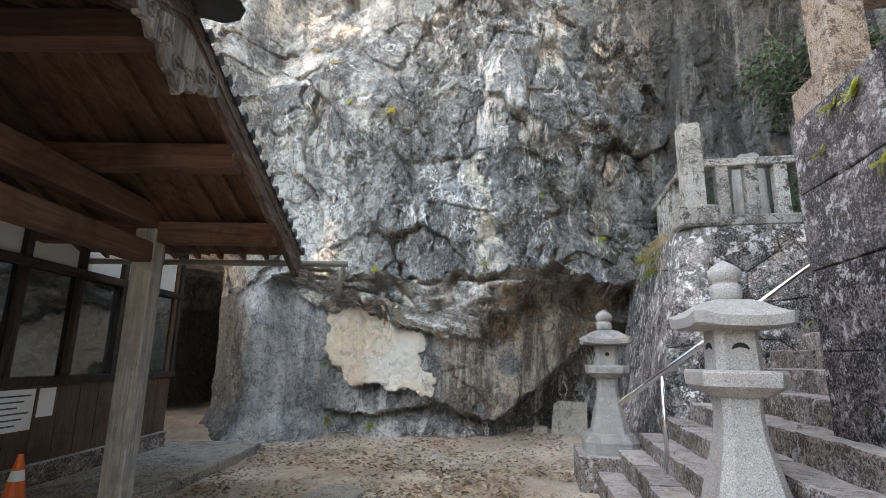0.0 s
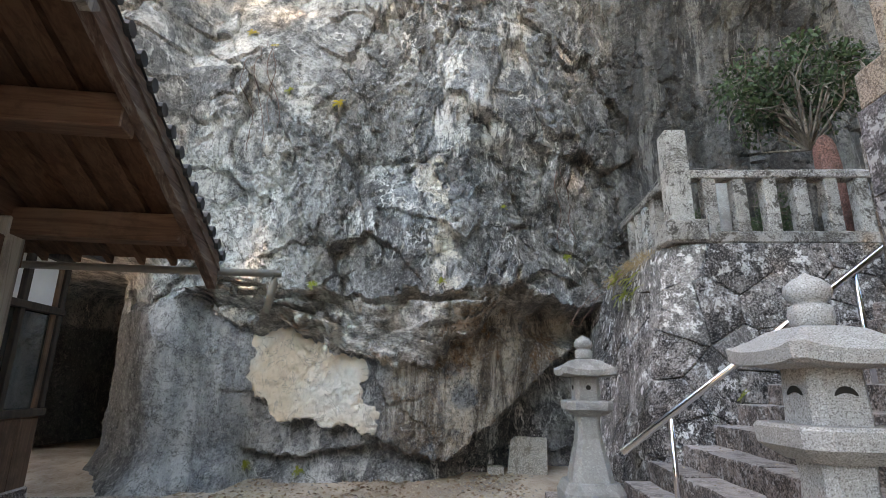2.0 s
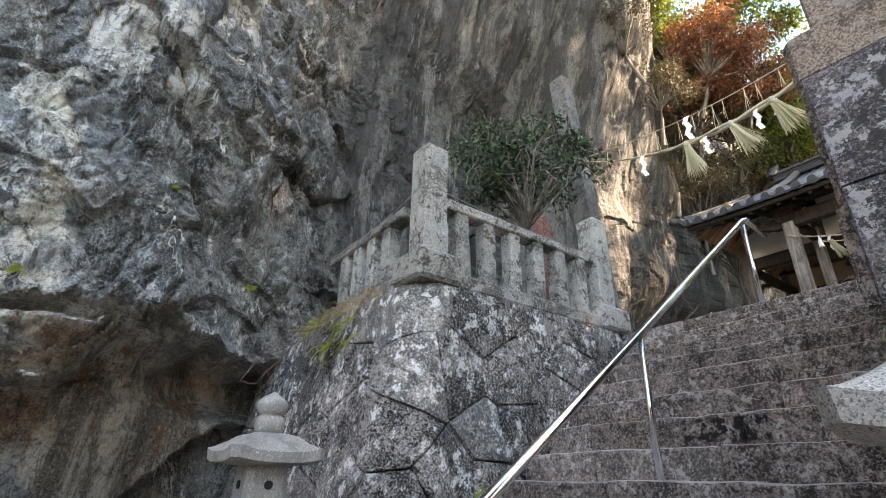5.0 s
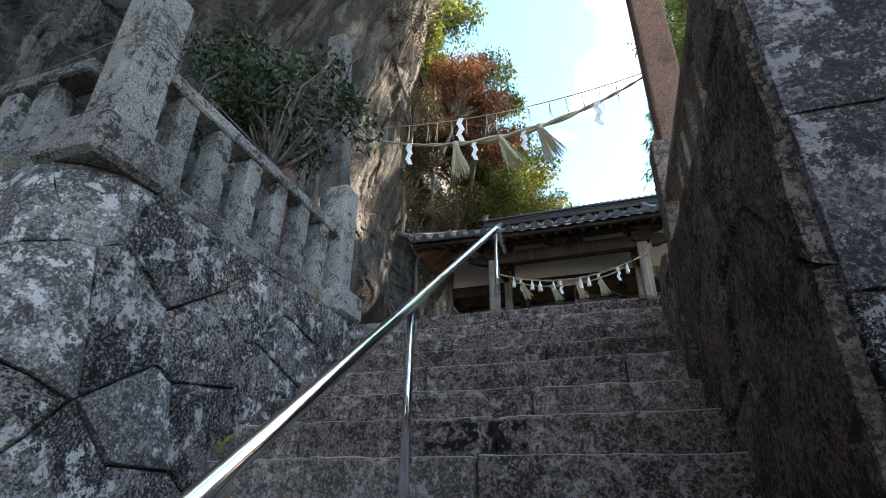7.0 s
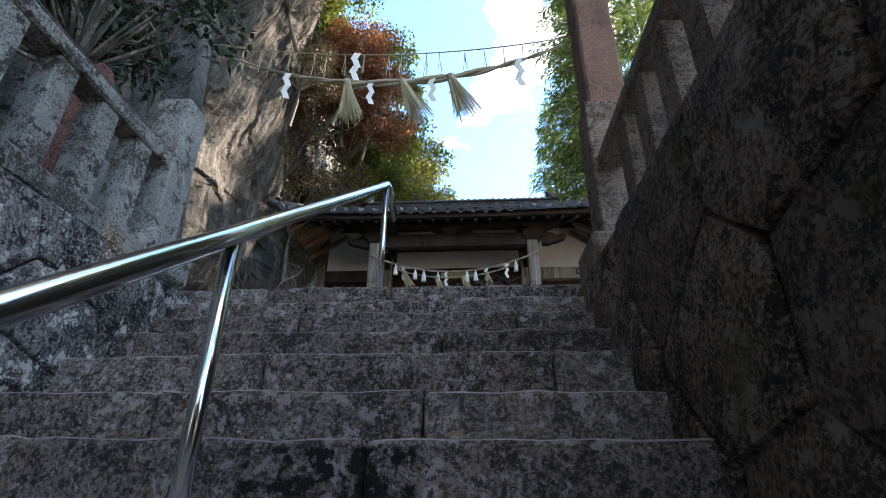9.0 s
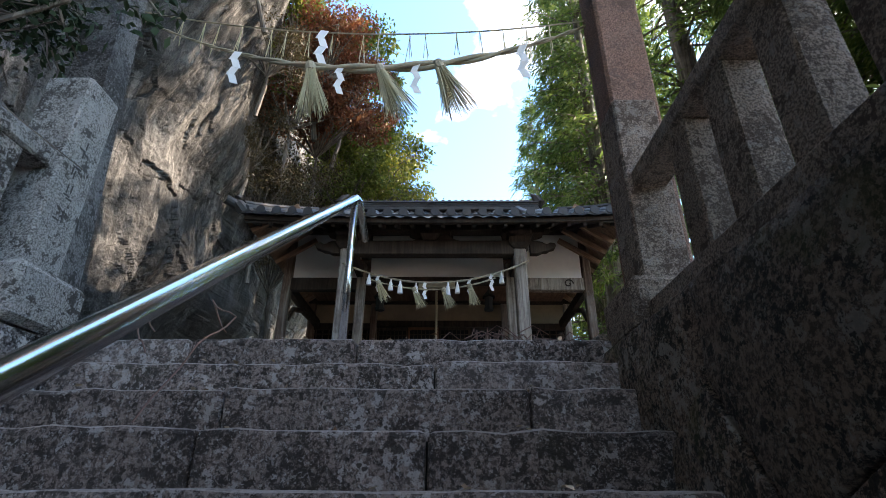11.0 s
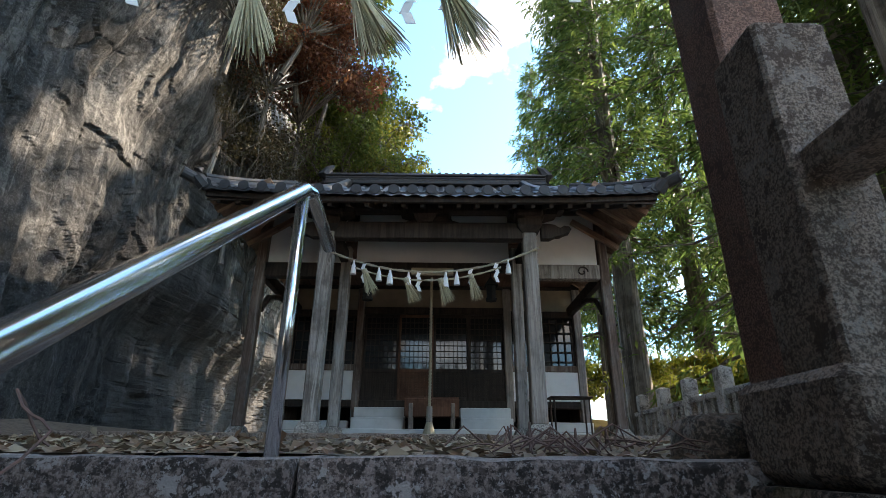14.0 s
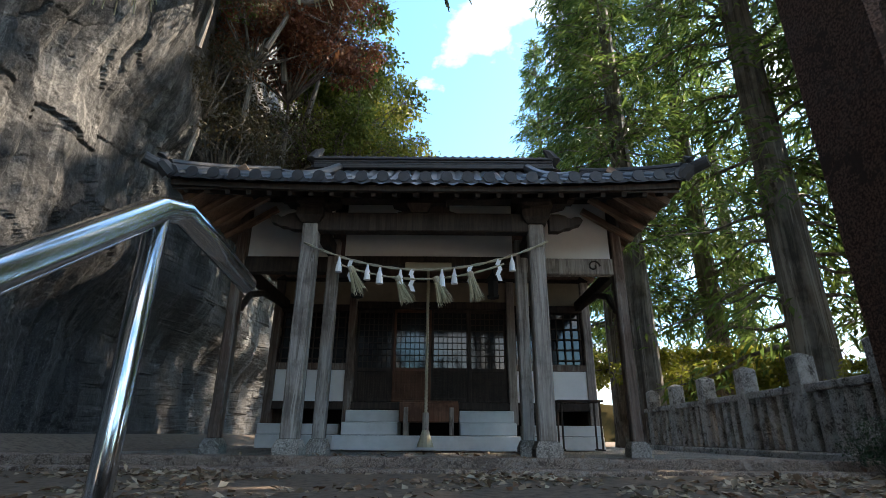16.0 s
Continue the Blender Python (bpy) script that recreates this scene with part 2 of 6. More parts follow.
def mat_oldstone(name, base=(0.2, 0.19, 0.185), dark=(0.035, 0.033, 0.035), pale=(0.42, 0.41, 0.4), darkness=0.5, moss=0.0, local=False, grain=60, lichen=0.8, tint=None, top=0.0, sc=1.0, soot=None):
    m = Mat(name, 0.9, spec=0.2)
    src = m.pos(local=True) if local else m.pos()
    grit = m.noise(38, 7, 0.72, at=src)
    edge = m.step(grit, 0.3, 0.7, -0.13, 0.13)
    a = m.math("ADD", m.noise(2.3 * sc, 5, 0.6, at=src), edge)
    b = m.math("ADD", m.noise(8 * sc, 4, 0.6, at=src), edge)
    g = m.noise(grain, 5, 0.75, at=src)
    col = m.mix(m.step(g, 0.42, 0.58), tuple(c * 0.45 for c in base), tuple(c * 1.5 for c in base))
    col = m.mix(m.step(a, darkness - 0.02, darkness + 0.04, 0, 0.9), col, m.mix(m.step(g, 0.5, 0.62), dark, base))
    spots = m.math("ADD", m.noise(7.5 * sc, 5, 0.62, at=m.pos(rot=(0.7, 0.4, 1.1), local=local)), m.math("ADD", edge, m.step(m.noise(1.7 * sc, 3, 0.6, at=src), 0.38, 0.62, -0.07, 0.05)))
    col = m.mix(m.step(spots, 0.58, 0.61, 0, lichen), col, pale)
    col = m.mix(m.step(m.noise(75, 4, 0.7, at=src), 0.57, 0.6, 0, lichen * 0.6), col, pale)
    col = m.mix(m.step(b, 0.6, 0.63, 0, 0.9), col, dark)
    if moss:
        col = m.mix(m.math("MULTIPLY", m.step(m.noise(1.9, 7, 0.7, at=src), 0.56, 0.66), moss), col, (0.09, 0.095, 0.025))
    if tint:
        col = m.mix(m.step(m.noise(1.1, 5, at=src), 0.42, 0.62, 0, 0.8), col, tint, "MULTIPLY")
    # upward faces mixed paler: skylight on treads and edges put into the colour
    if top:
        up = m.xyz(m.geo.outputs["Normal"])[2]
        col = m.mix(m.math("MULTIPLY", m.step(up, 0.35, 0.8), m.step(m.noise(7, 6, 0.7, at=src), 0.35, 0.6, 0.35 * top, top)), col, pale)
    if soot:
        near = m.noise(16, 5, 0.7, at=src)
        near = m.step(near, 0.47, 0.53)
        for c, p, half in zip(m.xyz(), soot, (0.25, 0.07, 0.06)):
            near = m.math("MULTIPLY", near, m.step(m.math("ABSOLUTE", m.math("SUBTRACT", c, p)), half + 0.03, half))
        col = m.mix(near, col, (0.012, 0.011, 0.011))
    col = m.mix(m.step(m.rand(), 0.4, 1.0, 0, 0.4), col, m.mix(0.75, col, dark))
    col = m.mix(m.step(m.rand(), 0.4, 0.0, 0, 0.1), col, pale)
    n = m.bump(m.noise(8, 11, 0.78, at=src), 0.85, 0.04)
    n = m.bump(g, 0.7, 0.008, n)
    return m.done(col, n)


def mat_granite(name, base=(0.52, 0.51, 0.49), dirt=0.25):
    m = Mat(name, 0.8, spec=0.25)
    src = m.pos(local=True)
    g = m.noise(170, 3, 0.6, at=src)
    col = m.mix(m.step(g, 0.4, 0.5), (0.16, 0.15, 0.14), base)
    col = m.mix(m.step(m.noise(120, 2, at=src), 0.58, 0.66, 0, 0.6), col, (0.7, 0.69, 0.66))
    col = m.mix(m.step(m.noise(4, 6, 0.7, at=src), 0.45, 0.68, 0, dirt), col, (0.14, 0.13, 0.12))
    return m.done(col, m.bump(g, 0.35, 0.004, m.bump(m.noise(20, 5, at=src), 0.25, 0.01)))


def mat_wood(name, a, b, scale=1.0, rough=0.75, grey=0.0, axis=2):
    m = Mat(name, rough, spec=0.25)
    sc = [22 * scale, 22 * scale, 22 * scale]
    sc[axis] = 1.3 * scale
    src = m.pos(tuple(sc), local=True)
    g = m.noise(1.0, 6, 0.65, at=src, warp=0.8)
    col = m.mix(m.step(g, 0.3, 0.7), a, b)
    col = m.mix(m.step(m.noise(2.2, 6, 0.7), 0.46, 0.64, 0, 0.6), col, tuple(c * 0.45 for c in a))
    if grey:
        col = m.mix(m.step(m.noise(1.7, 5, 0.65), 0.4, 0.62, 0, grey), col, (0.33, 0.31, 0.29))
        worn = m.noise(1.0, 7, 0.72, at=m.pos(tuple(c * 0.45 for c in sc), local=True), warp=1.2)
        col = m.mix(m.step(worn, 0.53, 0.6, 0, grey * 1.4), col, (0.48, 0.44, 0.39))
        col = m.mix(m.step(worn, 0.45, 0.38, 0, 0.7), col, tuple(c * 0.4 for c in a))
    col = m.mix(m.math("MULTIPLY", m.rand(), 0.3), col, tuple(c * 0.6 for c in b))
    return m.done(col, m.bump(g, 0.35, 0.008))


def mat_plain(name, color, rough=0.7, metal=0.0, var=0.25, scale=6.0, spec=0.3, bump=0.2):
    m = Mat(name, rough, metal, spec)
    v = m.noise(scale, 6, 0.65)
    col = m.mix(m.step(v, 0.35, 0.7, 0, var), color, tuple(c * 0.4 for c in color))
    return m.done(col, m.bump(m.noise(scale * 6, 5), bump, 0.006))


def mat_ground():
    m = Mat("packed_earth", 0.95, spec=0.15)
    col = m.mix(m.step(m.noise(0.9, 7, 0.65), 0.38, 0.62), (0.3, 0.225, 0.17), (0.52, 0.43, 0.35))
    col = m.mix(m.step(m.noise(45, 4, 0.7), 0.45, 0.66, 0, 0.6), col, (0.5, 0.46, 0.42))
    col = m.mix(m.step(m.noise(8, 6, 0.75), 0.54, 0.64, 0, 0.6), col, (0.22, 0.14, 0.09))
    n = m.bump(m.noise(35, 6, 0.7), 0.7, 0.02)
    return m.done(col, n)


def mat_leaf(name, a, b, trans=0.35):
    m = Mat(name, 0.55, spec=0.35)
    col = m.mix(m.island(), a, b)
    col = m.mix(m.step(m.noise(0.7, 4), 0.4, 0.65, 0, 0.5), col, tuple(0.55 * c for c in a))
    m.done(col)
    tr = m.n.new("ShaderNodeBsdfTranslucent")
    m.l.new(col, tr.inputs["Color"])
    mx = m.n.new("ShaderNodeMixShader")
    mx.inputs[0].default_value = trans
    out = m.n["Material Output"]
    m.l.new(m.b.outputs[0], mx.inputs[1]), m.l.new(tr.outputs[0], mx.inputs[2])
    m.l.new(mx.outputs[0], out.inputs["Surface"])
    return m.m


CLIFF = mat_cliff()
WALLSTONE = mat_oldstone("lichened_wall_stone", (0.24, 0.215, 0.205), (0.012, 0.011, 0.012), (0.68, 0.66, 0.64), 0.46, moss=0.12, lichen=0.95, sc=1.35)
EASTSTONE = mat_oldstone("dark_lichened_block", (0.14, 0.12, 0.125), (0.01, 0.009, 0.01), (0.48, 0.46, 0.46), 0.44, moss=0.6, lichen=0.8, sc=1.5)
MOSSWALL = mat_oldstone("dark_mossy_wall_stone", (0.23, 0.17, 0.135), (0.035, 0.03, 0.026), (0.46, 0.41, 0.36), 0.52, moss=0.45, lichen=0.65, sc=1.7)
BROWNSTONE = mat_oldstone("brown_stained_fence_stone", (0.3, 0.225, 0.18), (0.1, 0.07, 0.055), (0.52, 0.46, 0.41), 0.55, grain=110, lichen=0.4, sc=1.6)
REDPILLAR = mat_oldstone("red_brown_pillar", (0.3, 0.17, 0.13), (0.16, 0.1, 0.08), (0.3, 0.24, 0.21), 0.6, lichen=0.2, grain=140)
JOINT = mat_plain("dark_joint_earth", (0.03, 0.027, 0.024), 0.95)
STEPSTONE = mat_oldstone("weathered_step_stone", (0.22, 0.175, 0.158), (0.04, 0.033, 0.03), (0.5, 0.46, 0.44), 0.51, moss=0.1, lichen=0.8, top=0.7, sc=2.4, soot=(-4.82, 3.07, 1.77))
POSTSTONE = mat_oldstone("grey_fence_stone", (0.36, 0.34, 0.315), (0.06, 0.052, 0.046), (0.56, 0.54, 0.515), 0.53, local=True, grain=110, lichen=0.6)
GRANITE = mat_granite("pale_granite", (0.38, 0.37, 0.355))
OLDGRANITE = mat_granite("weathered_granite", (0.27, 0.265, 0.255), 0.75)
CONCRETE = mat_oldstone("worn_concrete", (0.33, 0.3, 0.265), (0.12, 0.105, 0.09), (0.42, 0.39, 0.35), 0.56, lichen=0.4)
EARTH = mat_ground()
HUMUS = mat_plain("leaf_mould_soil", (0.2, 0.155, 0.12), 0.95, var=0.8, scale=14.0, spec=0.15, bump=0.8)
STEEL = mat_plain("polished_steel", (0.72, 0.73, 0.75), 0.16, 1.0, 0.08, bump=0.0)
GREYWOOD = mat_wood("weathered_grey_wood", (0.14, 0.11, 0.092), (0.4, 0.345, 0.3), grey=0.45)
PALEPOST = mat_wood("pale_bleached_wood", (0.3, 0.26, 0.22), (0.56, 0.5, 0.44), grey=0.5)
DARKWOOD = mat_wood("dark_old_wood", (0.026, 0.019, 0.016), (0.07, 0.052, 0.043))
REDWOOD = mat_wood("reddish_brown_wood", (0.1, 0.045, 0.03), (0.2, 0.11, 0.075), axis=0)
REDWOOD_Y = mat_wood("reddish_brown_rafter", (0.1, 0.05, 0.035), (0.22, 0.13, 0.09), axis=1)
BROWNPOST = mat_wood("brown_weathered_wood", (0.09, 0.055, 0.042), (0.19, 0.13, 0.1), grey=0.25)
REDDOOR = mat_wood("red_brown_door_wood", (0.11, 0.05, 0.03), (0.2, 0.1, 0.065))
SOFFITWOOD = mat_wood("reddish_soffit_board", (0.08, 0.036, 0.022), (0.2, 0.11, 0.07), axis=0)
# lighter soffit wood for the side eaves, coloured as lit
LITSOFFIT = mat_wood("lit_brown_soffit", (0.2, 0.12, 0.08), (0.42, 0.28, 0.2), axis=0)
BARGE = mat_wood("dark_red_barge_board", (0.07, 0.035, 0.025), (0.17, 0.1, 0.075), axis=0, grey=0.2)
BROWNBOARD = mat_wood("brown_wall_board", (0.09, 0.05, 0.035), (0.17, 0.1, 0.07))
CARVED = mat_wood("grey_carved_wood", (0.15, 0.13, 0.115), (0.3, 0.27, 0.24), grey=0.4)
BEIGE = mat_plain("dull_beige_board", (0.3, 0.24, 0.17), 0.8)
INK = mat_plain("grey_ink", (0.1, 0.1, 0.11), 0.8, bump=0)
GREYPIPE = mat_plain("grey_pipe", (0.25, 0.24, 0.22), 0.6)
GLASSDARK = mat_plain("dark_lattice_glass", (0.02, 0.02, 0.022), 0.08, 0, 0.0, spec=0.6, bump=0)
WINDOWGLASS = mat_plain("reflecting_window_glass", (0.03, 0.032, 0.03), 0.03, 0, 0.0, spec=0.9, bump=0)
PLASTER = mat_plain("white_plaster", (0.78, 0.78, 0.77), 0.9, var=0.12, scale=3)
PAINTWHITE = mat_plain("greyish_white_paint", (0.62, 0.63, 0.62), 0.8, var=0.2, scale=5)
TILE = mat_plain("dark_roof_tile", (0.055, 0.057, 0.062), 0.5, var=0.5, scale=9)
ROPE = mat_plain("straw_rope", (0.42, 0.37, 0.27), 0.9, var=0.35, scale=40)
STRAW = mat_plain("dry_rice_straw", (0.5, 0.45, 0.29), 0.9, var=0.4, scale=60)
PAPER = mat_plain("white_paper", (0.82, 0.82, 0.82), 0.9, var=0.05)
# near-black: dark metal, and colour standing in for shade in rooms and openings
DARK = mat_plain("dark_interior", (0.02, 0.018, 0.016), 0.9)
BARK = mat_wood("cedar_bark", (0.05, 0.042, 0.036), (0.17, 0.145, 0.12), 0.5, grey=0.3)
CEDAR = mat_leaf("cedar_needles", (0.055, 0.12, 0.035), (0.2, 0.28, 0.07))
BROADLEAF = mat_leaf("broad_leaves", (0.07, 0.12, 0.02), (0.2, 0.24, 0.05))
REDLEAF = mat_leaf("autumn_leaves", (0.17, 0.05, 0.03), (0.28, 0.13, 0.06))
DARKLEAF = mat_leaf("glossy_evergreen_leaves", (0.02, 0.05, 0.02), (0.06, 0.11, 0.05), 0.15)
GOLDLEAF = mat_leaf("yellow_green_leaves", (0.16, 0.2, 0.025), (0.34, 0.32, 0.06))
THICKET = mat_leaf("dark_thicket_leaves", (0.05, 0.05, 0.022), (0.12, 0.085, 0.04), 0.2)
FERNLEAF = mat_leaf("fern_fronds", (0.2, 0.24, 0.03), (0.36, 0.36, 0.06))
YELLOWLEAF = mat_leaf("yellow_leaves", (0.5, 0.36, 0.03), (0.6, 0.45, 0.06))
DRYGRASS = mat_leaf("dry_grass", (0.25, 0.15, 0.07), (0.4, 0.3, 0.16), 0.2)
TWIG = mat_plain("bare_twig", (0.16, 0.1, 0.085), 0.9)
DARKPOLE = mat_oldstone("dark_streaked_pole_stone", (0.2, 0.195, 0.19), (0.06, 0.058, 0.056), (0.34, 0.33, 0.32), 0.52, grain=90, lichen=0.35)
PALESLAB = mat_oldstone("pale_slab_stone", (0.38, 0.35, 0.31), (0.2, 0.18, 0.15), (0.46, 0.43, 0.39), 0.62, lichen=0.3)
PINKSTONE = mat_oldstone("red_brown_monument", (0.2, 0.095, 0.08), (0.09, 0.05, 0.045), (0.3, 0.2, 0.18), 0.6, lichen=0.4)
DARKCARVE = mat_plain("carved_shade", (0.1, 0.095, 0.09), 0.95)
DRYLEAF = mat_leaf("fallen_leaves", (0.17, 0.08, 0.04), (0.55, 0.45, 0.32), 0.1)


# ---- mesh helpers ----
def link(name, bm, material, parent=None, label="", smooth=False):
    me = bpy.data.meshes.new(name)
    bm.to_mesh(me)
    bm.free()
    me.materials.append(material)
    if smooth:
        me.polygons.foreach_set("use_smooth", [True] * len(me.polygons))
    ob = new(name, me)
    if parent is not None:
        ob.parent = parent
    if label:
        ob["label"] = label
    return ob


def part(name, bm, material, parent, label="", smooth=False):
    return link(name, bm, material, parent, label, smooth)


def empty(name, m=None):
    ob = new(name)
    ob.empty_display_size = 0.1
    if m is not None:
        ob.matrix_basis = m
    return ob


def box(x0, x1, y0, y1, z0, z1, bevel=0.008, bm=None, m=None, seg=1):
    one = bmesh.new()
    bmesh.ops.create_cube(one, size=1)
    for v in one.verts:
        v.co = Vector(((x0 + x1) / 2 + v.co.x * (x1 - x0), (y0 + y1) / 2 + v.co.y * (y1 - y0), (z0 + z1) / 2 + v.co.z * (z1 - z0)))
    if bevel:
        bmesh.ops.bevel(one, geom=one.edges[:], offset=bevel, segments=seg, affect="EDGES", profile=0.5)
    if m is not None:
        one.transform(m)
    return join(bm, one)


def join(bm, one):
    if bm is None:
        return one
    tmp = bpy.data.meshes.new("tmp")
    one.to_mesh(tmp)
    one.free()
    bm.from_mesh(tmp)
    bpy.data.meshes.remove(tmp)
    return bm


def loft(rings, bm=None, cap=True):
    """A skin over rings of equal length."""
    bm = bm or bmesh.new()
    vs = [[bm.verts.new(p) for p in r] for r in rings]
    n = len(vs[0])
    for a, b in zip(vs, vs[1:]):
        for i in range(n):
            bm.faces.new((a[i], a[(i + 1) % n], b[(i + 1) % n], b[i]))
    if cap:
        bm.faces.new(vs[0][::-1])
        bm.faces.new(vs[-1])
    return bm


def ring(r, z, n=16, sq=False, cx=0.0, cy=0.0, turn=0.0, ry=None):
    ry = r if ry is None else ry
    pts = []
    for i in range(n):
        a = 2 * math.pi * (i + 0.5) / n + turn
        c, s = math.cos(a), math.sin(a)
        k = 1 / max(abs(c), abs(s)) if sq else 1
        pts.append((cx + r * c * k, cy + ry * s * k, z))
    return pts


def tube(points, r, n=10, bm=None, cap=True):
    rings, up = [], Vector((0, 0, 1))
    pts = [Vector(p) for p in points]
    for i, p in enumerate(pts):
        d = (pts[min(i + 1, len(pts) - 1)] - pts[max(i - 1, 0)]).normalized()
        a = d.cross(up)
        a = a.normalized() if a.length > 1e-3 else Vector((1, 0, 0))
        b = a.cross(d)
        rr = r[i] if isinstance(r, (list, tuple)) else r
        rings.append([p + (a * math.cos(2 * math.pi * k / n) + b * math.sin(2 * math.pi * k / n)) * rr for k in range(n)])
    return loft(rings, bm, cap)


# smooth 3D noise on arrays
_perm = np.random.RandomState(7).permutation(512)


def _hash(ix, iy, iz):
    p = _perm
    return p[(p[(p[ix & 511] + iy) & 511] + iz) & 511] / 511.0


def vnoise(x, y, z):
    ix, iy, iz = np.floor(x).astype(int), np.floor(y).astype(int), np.floor(z).astype(int)
    fx, fy, fz = x - ix, y - iy, z - iz
    fx, fy, fz = (f * f * f * (f * (f * 6 - 15) + 10) for f in (fx, fy, fz))
    out = 0
    for a in (0, 1):
        for b in (0, 1):
            for c in (0, 1):
                w = (fx if a else 1 - fx) * (fy if b else 1 - fy) * (fz if c else 1 - fz)
                out = out + w * _hash(ix + a, iy + b, iz + c)
    return out * 2 - 1


def fbm(x, y, z, octaves=4, gain=0.5):
    total, amp = 0, 1.0
    for k in range(octaves):
        total = total + amp * vnoise(x + 17.3 * k, y - 9.1 * k, z + 5.7 * k)
        x, y, z, amp = x * 2.03, y * 2.03, z * 2.03, amp * gain
    return total


def ramp(v, lo, hi):
    t = np.clip((v - lo) / (hi - lo), 0, 1)
    return t * t * (3 - 2 * t)


def sheet(name, X, Y, Z, material, smooth=True):
    """A grid of points as one mesh."""
    nu, nv = X.shape
    verts = np.stack([X, Y, Z], -1).reshape(-1, 3)
    i = np.arange(nu * nv).reshape(nu, nv)
    faces = np.stack([i[:-1, :-1], i[1:, :-1], i[1:, 1:], i[:-1, 1:]], -1).reshape(-1, 4)
    me = bpy.data.meshes.new(name)
    me.from_pydata(verts.tolist(), [], faces.tolist())
    me.materials.append(material)
    if smooth:
        me.polygons.foreach_set("use_smooth", [True] * len(me.polygons))
    return new(name, me)

# ---- the cliff ----
def bends(Y, ys, zs, wob=0.05, seed=0.0):
    """A bent, ragged line along the face."""
    return np.interp(Y, ys, zs) + wob * fbm(Y * 2.6, Y * 0 + seed, Y * 0, 5, 0.62) + 0.35 * wob * np.sign(np.sin(Y * 9 + 3 * fbm(Y * 1.7, Y * 0 + seed, Y * 0, 2)))


def cliff_zones(Y, Z):
    """The lip of the upper mass, the foot of the broken band under it, the edge of the pale face and the crevice near the ground."""
    w = 0.05 * fbm(Y * 5, Z * 5, Y * 0 + 2.0, 3)
    lip = bends(Y, [-4.7, -4.3, -3.8, -3.0, -1.6, -1.3, -0.85, 0.1, 1.3], [2.45, 2.68, 2.86, 2.72, 2.56, 2.68, 2.56, 2.78, 2.6], 0.05, 4.5) + w
    band = bends(Y, [-4.4, -3.75, -3.0, -2.2, -1.5, -0.85, 0.0, 0.7], [2.66, 2.22, 2.26, 1.92, 1.66, 1.74, 2.42, 2.66], 0.06, 9.5) + w
    pale = bends(Y, [-3.62, -3.35, -3.1, -2.3, -1.8, -1.3, -0.7], [1.25, 1.1, 0.83, 0.86, 0.72, 0.5, 0.42], 0.04, 12.5) + w
    crev = bends(Y, [-3.7, -3.2, -1.84, -1.3, -0.7, -0.2, 0.75, 1.3], [0.42, 0.36, 0.56, 0.42, 0.43, 0.73, 1.56, 2.0], 0.045, 17.5) + w
    return lip, np.minimum(band, lip - 0.03), pale, crev


def cliff_base(Y, Z):
    """The face's distance from the stairs: a bulge low on one side, a recess under its lip, then a long leaning wall."""
    bulge = 1 - ramp(Y, -0.6, 3.0)
    keep = bulge ** 0.4
    x = -9.45 + 1.6 * bulge + 0.45 * np.exp(-((Y + 3.9) / 1.6) ** 2 - ((Z - 5.2) / 2.2) ** 2)
    x = x - 0.9 * bulge * ramp(Z, 5.2, 9.5) + 0.3 * np.clip(Z - 8, 0, 20)
    lip, band, pale, crev = cliff_zones(Y, Z)
    inner = ramp(Y, -4.6, -4.1)
    x = x - 0.34 * (1 - ramp(Z, lip - 0.05, lip + 0.02)) * inner * keep
    # thin broken ledges in the band
    t = np.clip((lip - Z) / np.maximum(lip - band, 0.05), 0, 1)
    n = 3.2 * t + 0.5 * fbm(Y * 1.1, Z * 2.0, Y * 0 + 7, 3)
    saw = n - np.floor(n)
    inband = ((Z < lip) & (Z > band)) * inner * (1 - ramp(Y, 0.5, 1.0))
    x = x + inband * (0.3 - 0.36 * saw ** 1.6) * np.clip(fbm(Y * 1.3, Z * 2.5, Y * 0 + 14, 3) + 0.8, 0.2, 1.2)
    # below the band: a flat face, then rust-stained rock running back under the lip
    x = x - (0.16 + 0.5 * ramp(Y, -1.4, 0.9)) * (1 - ramp(Z, band - 0.04, band + 0.02)) * inner * keep
    x = x - 0.75 * ramp(Y, 0.0, 0.9) * (1 - ramp(Y, 2.2, 3.2)) * ramp(Z, 1.95, 2.35) * (1 - ramp(Z, lip - 0.06, lip)) * keep
    edge = ramp(Y, -3.75, -3.5)
    x = x - 0.2 * (1 - ramp(Z, pale - 0.03, pale + 0.01)) * edge * keep
    x = x - (0.25 + 0.6 * ramp(Y, -0.9, 0.6)) * (1 - ramp(Z, crev - 0.03, crev + 0.03)) * edge * keep
    x = x + 0.35 * (1 - ramp(Z, -0.1, 0.55)) * (1 - ramp(Y, -1.2, 0.0))
    # a smooth curtain of rock turning away into a dark hollow behind the house
    x = x + 0.25 * np.exp(-((Y + 4.35) / 0.55) ** 2) * (1 - ramp(Z, 1.8, 2.6))
    below = 1 - ramp(Z, 3.0, 3.5)
    x = x + (1 - below) * (1 - ramp(Y, -5.0, -4.5))
    x = x - below * (1.6 * ramp(-Y, 4.7, 6.6) + 8.0 * ramp(-Y, 6.2, 7.2) * ramp(Y, -8.7, -8.4))
    return x


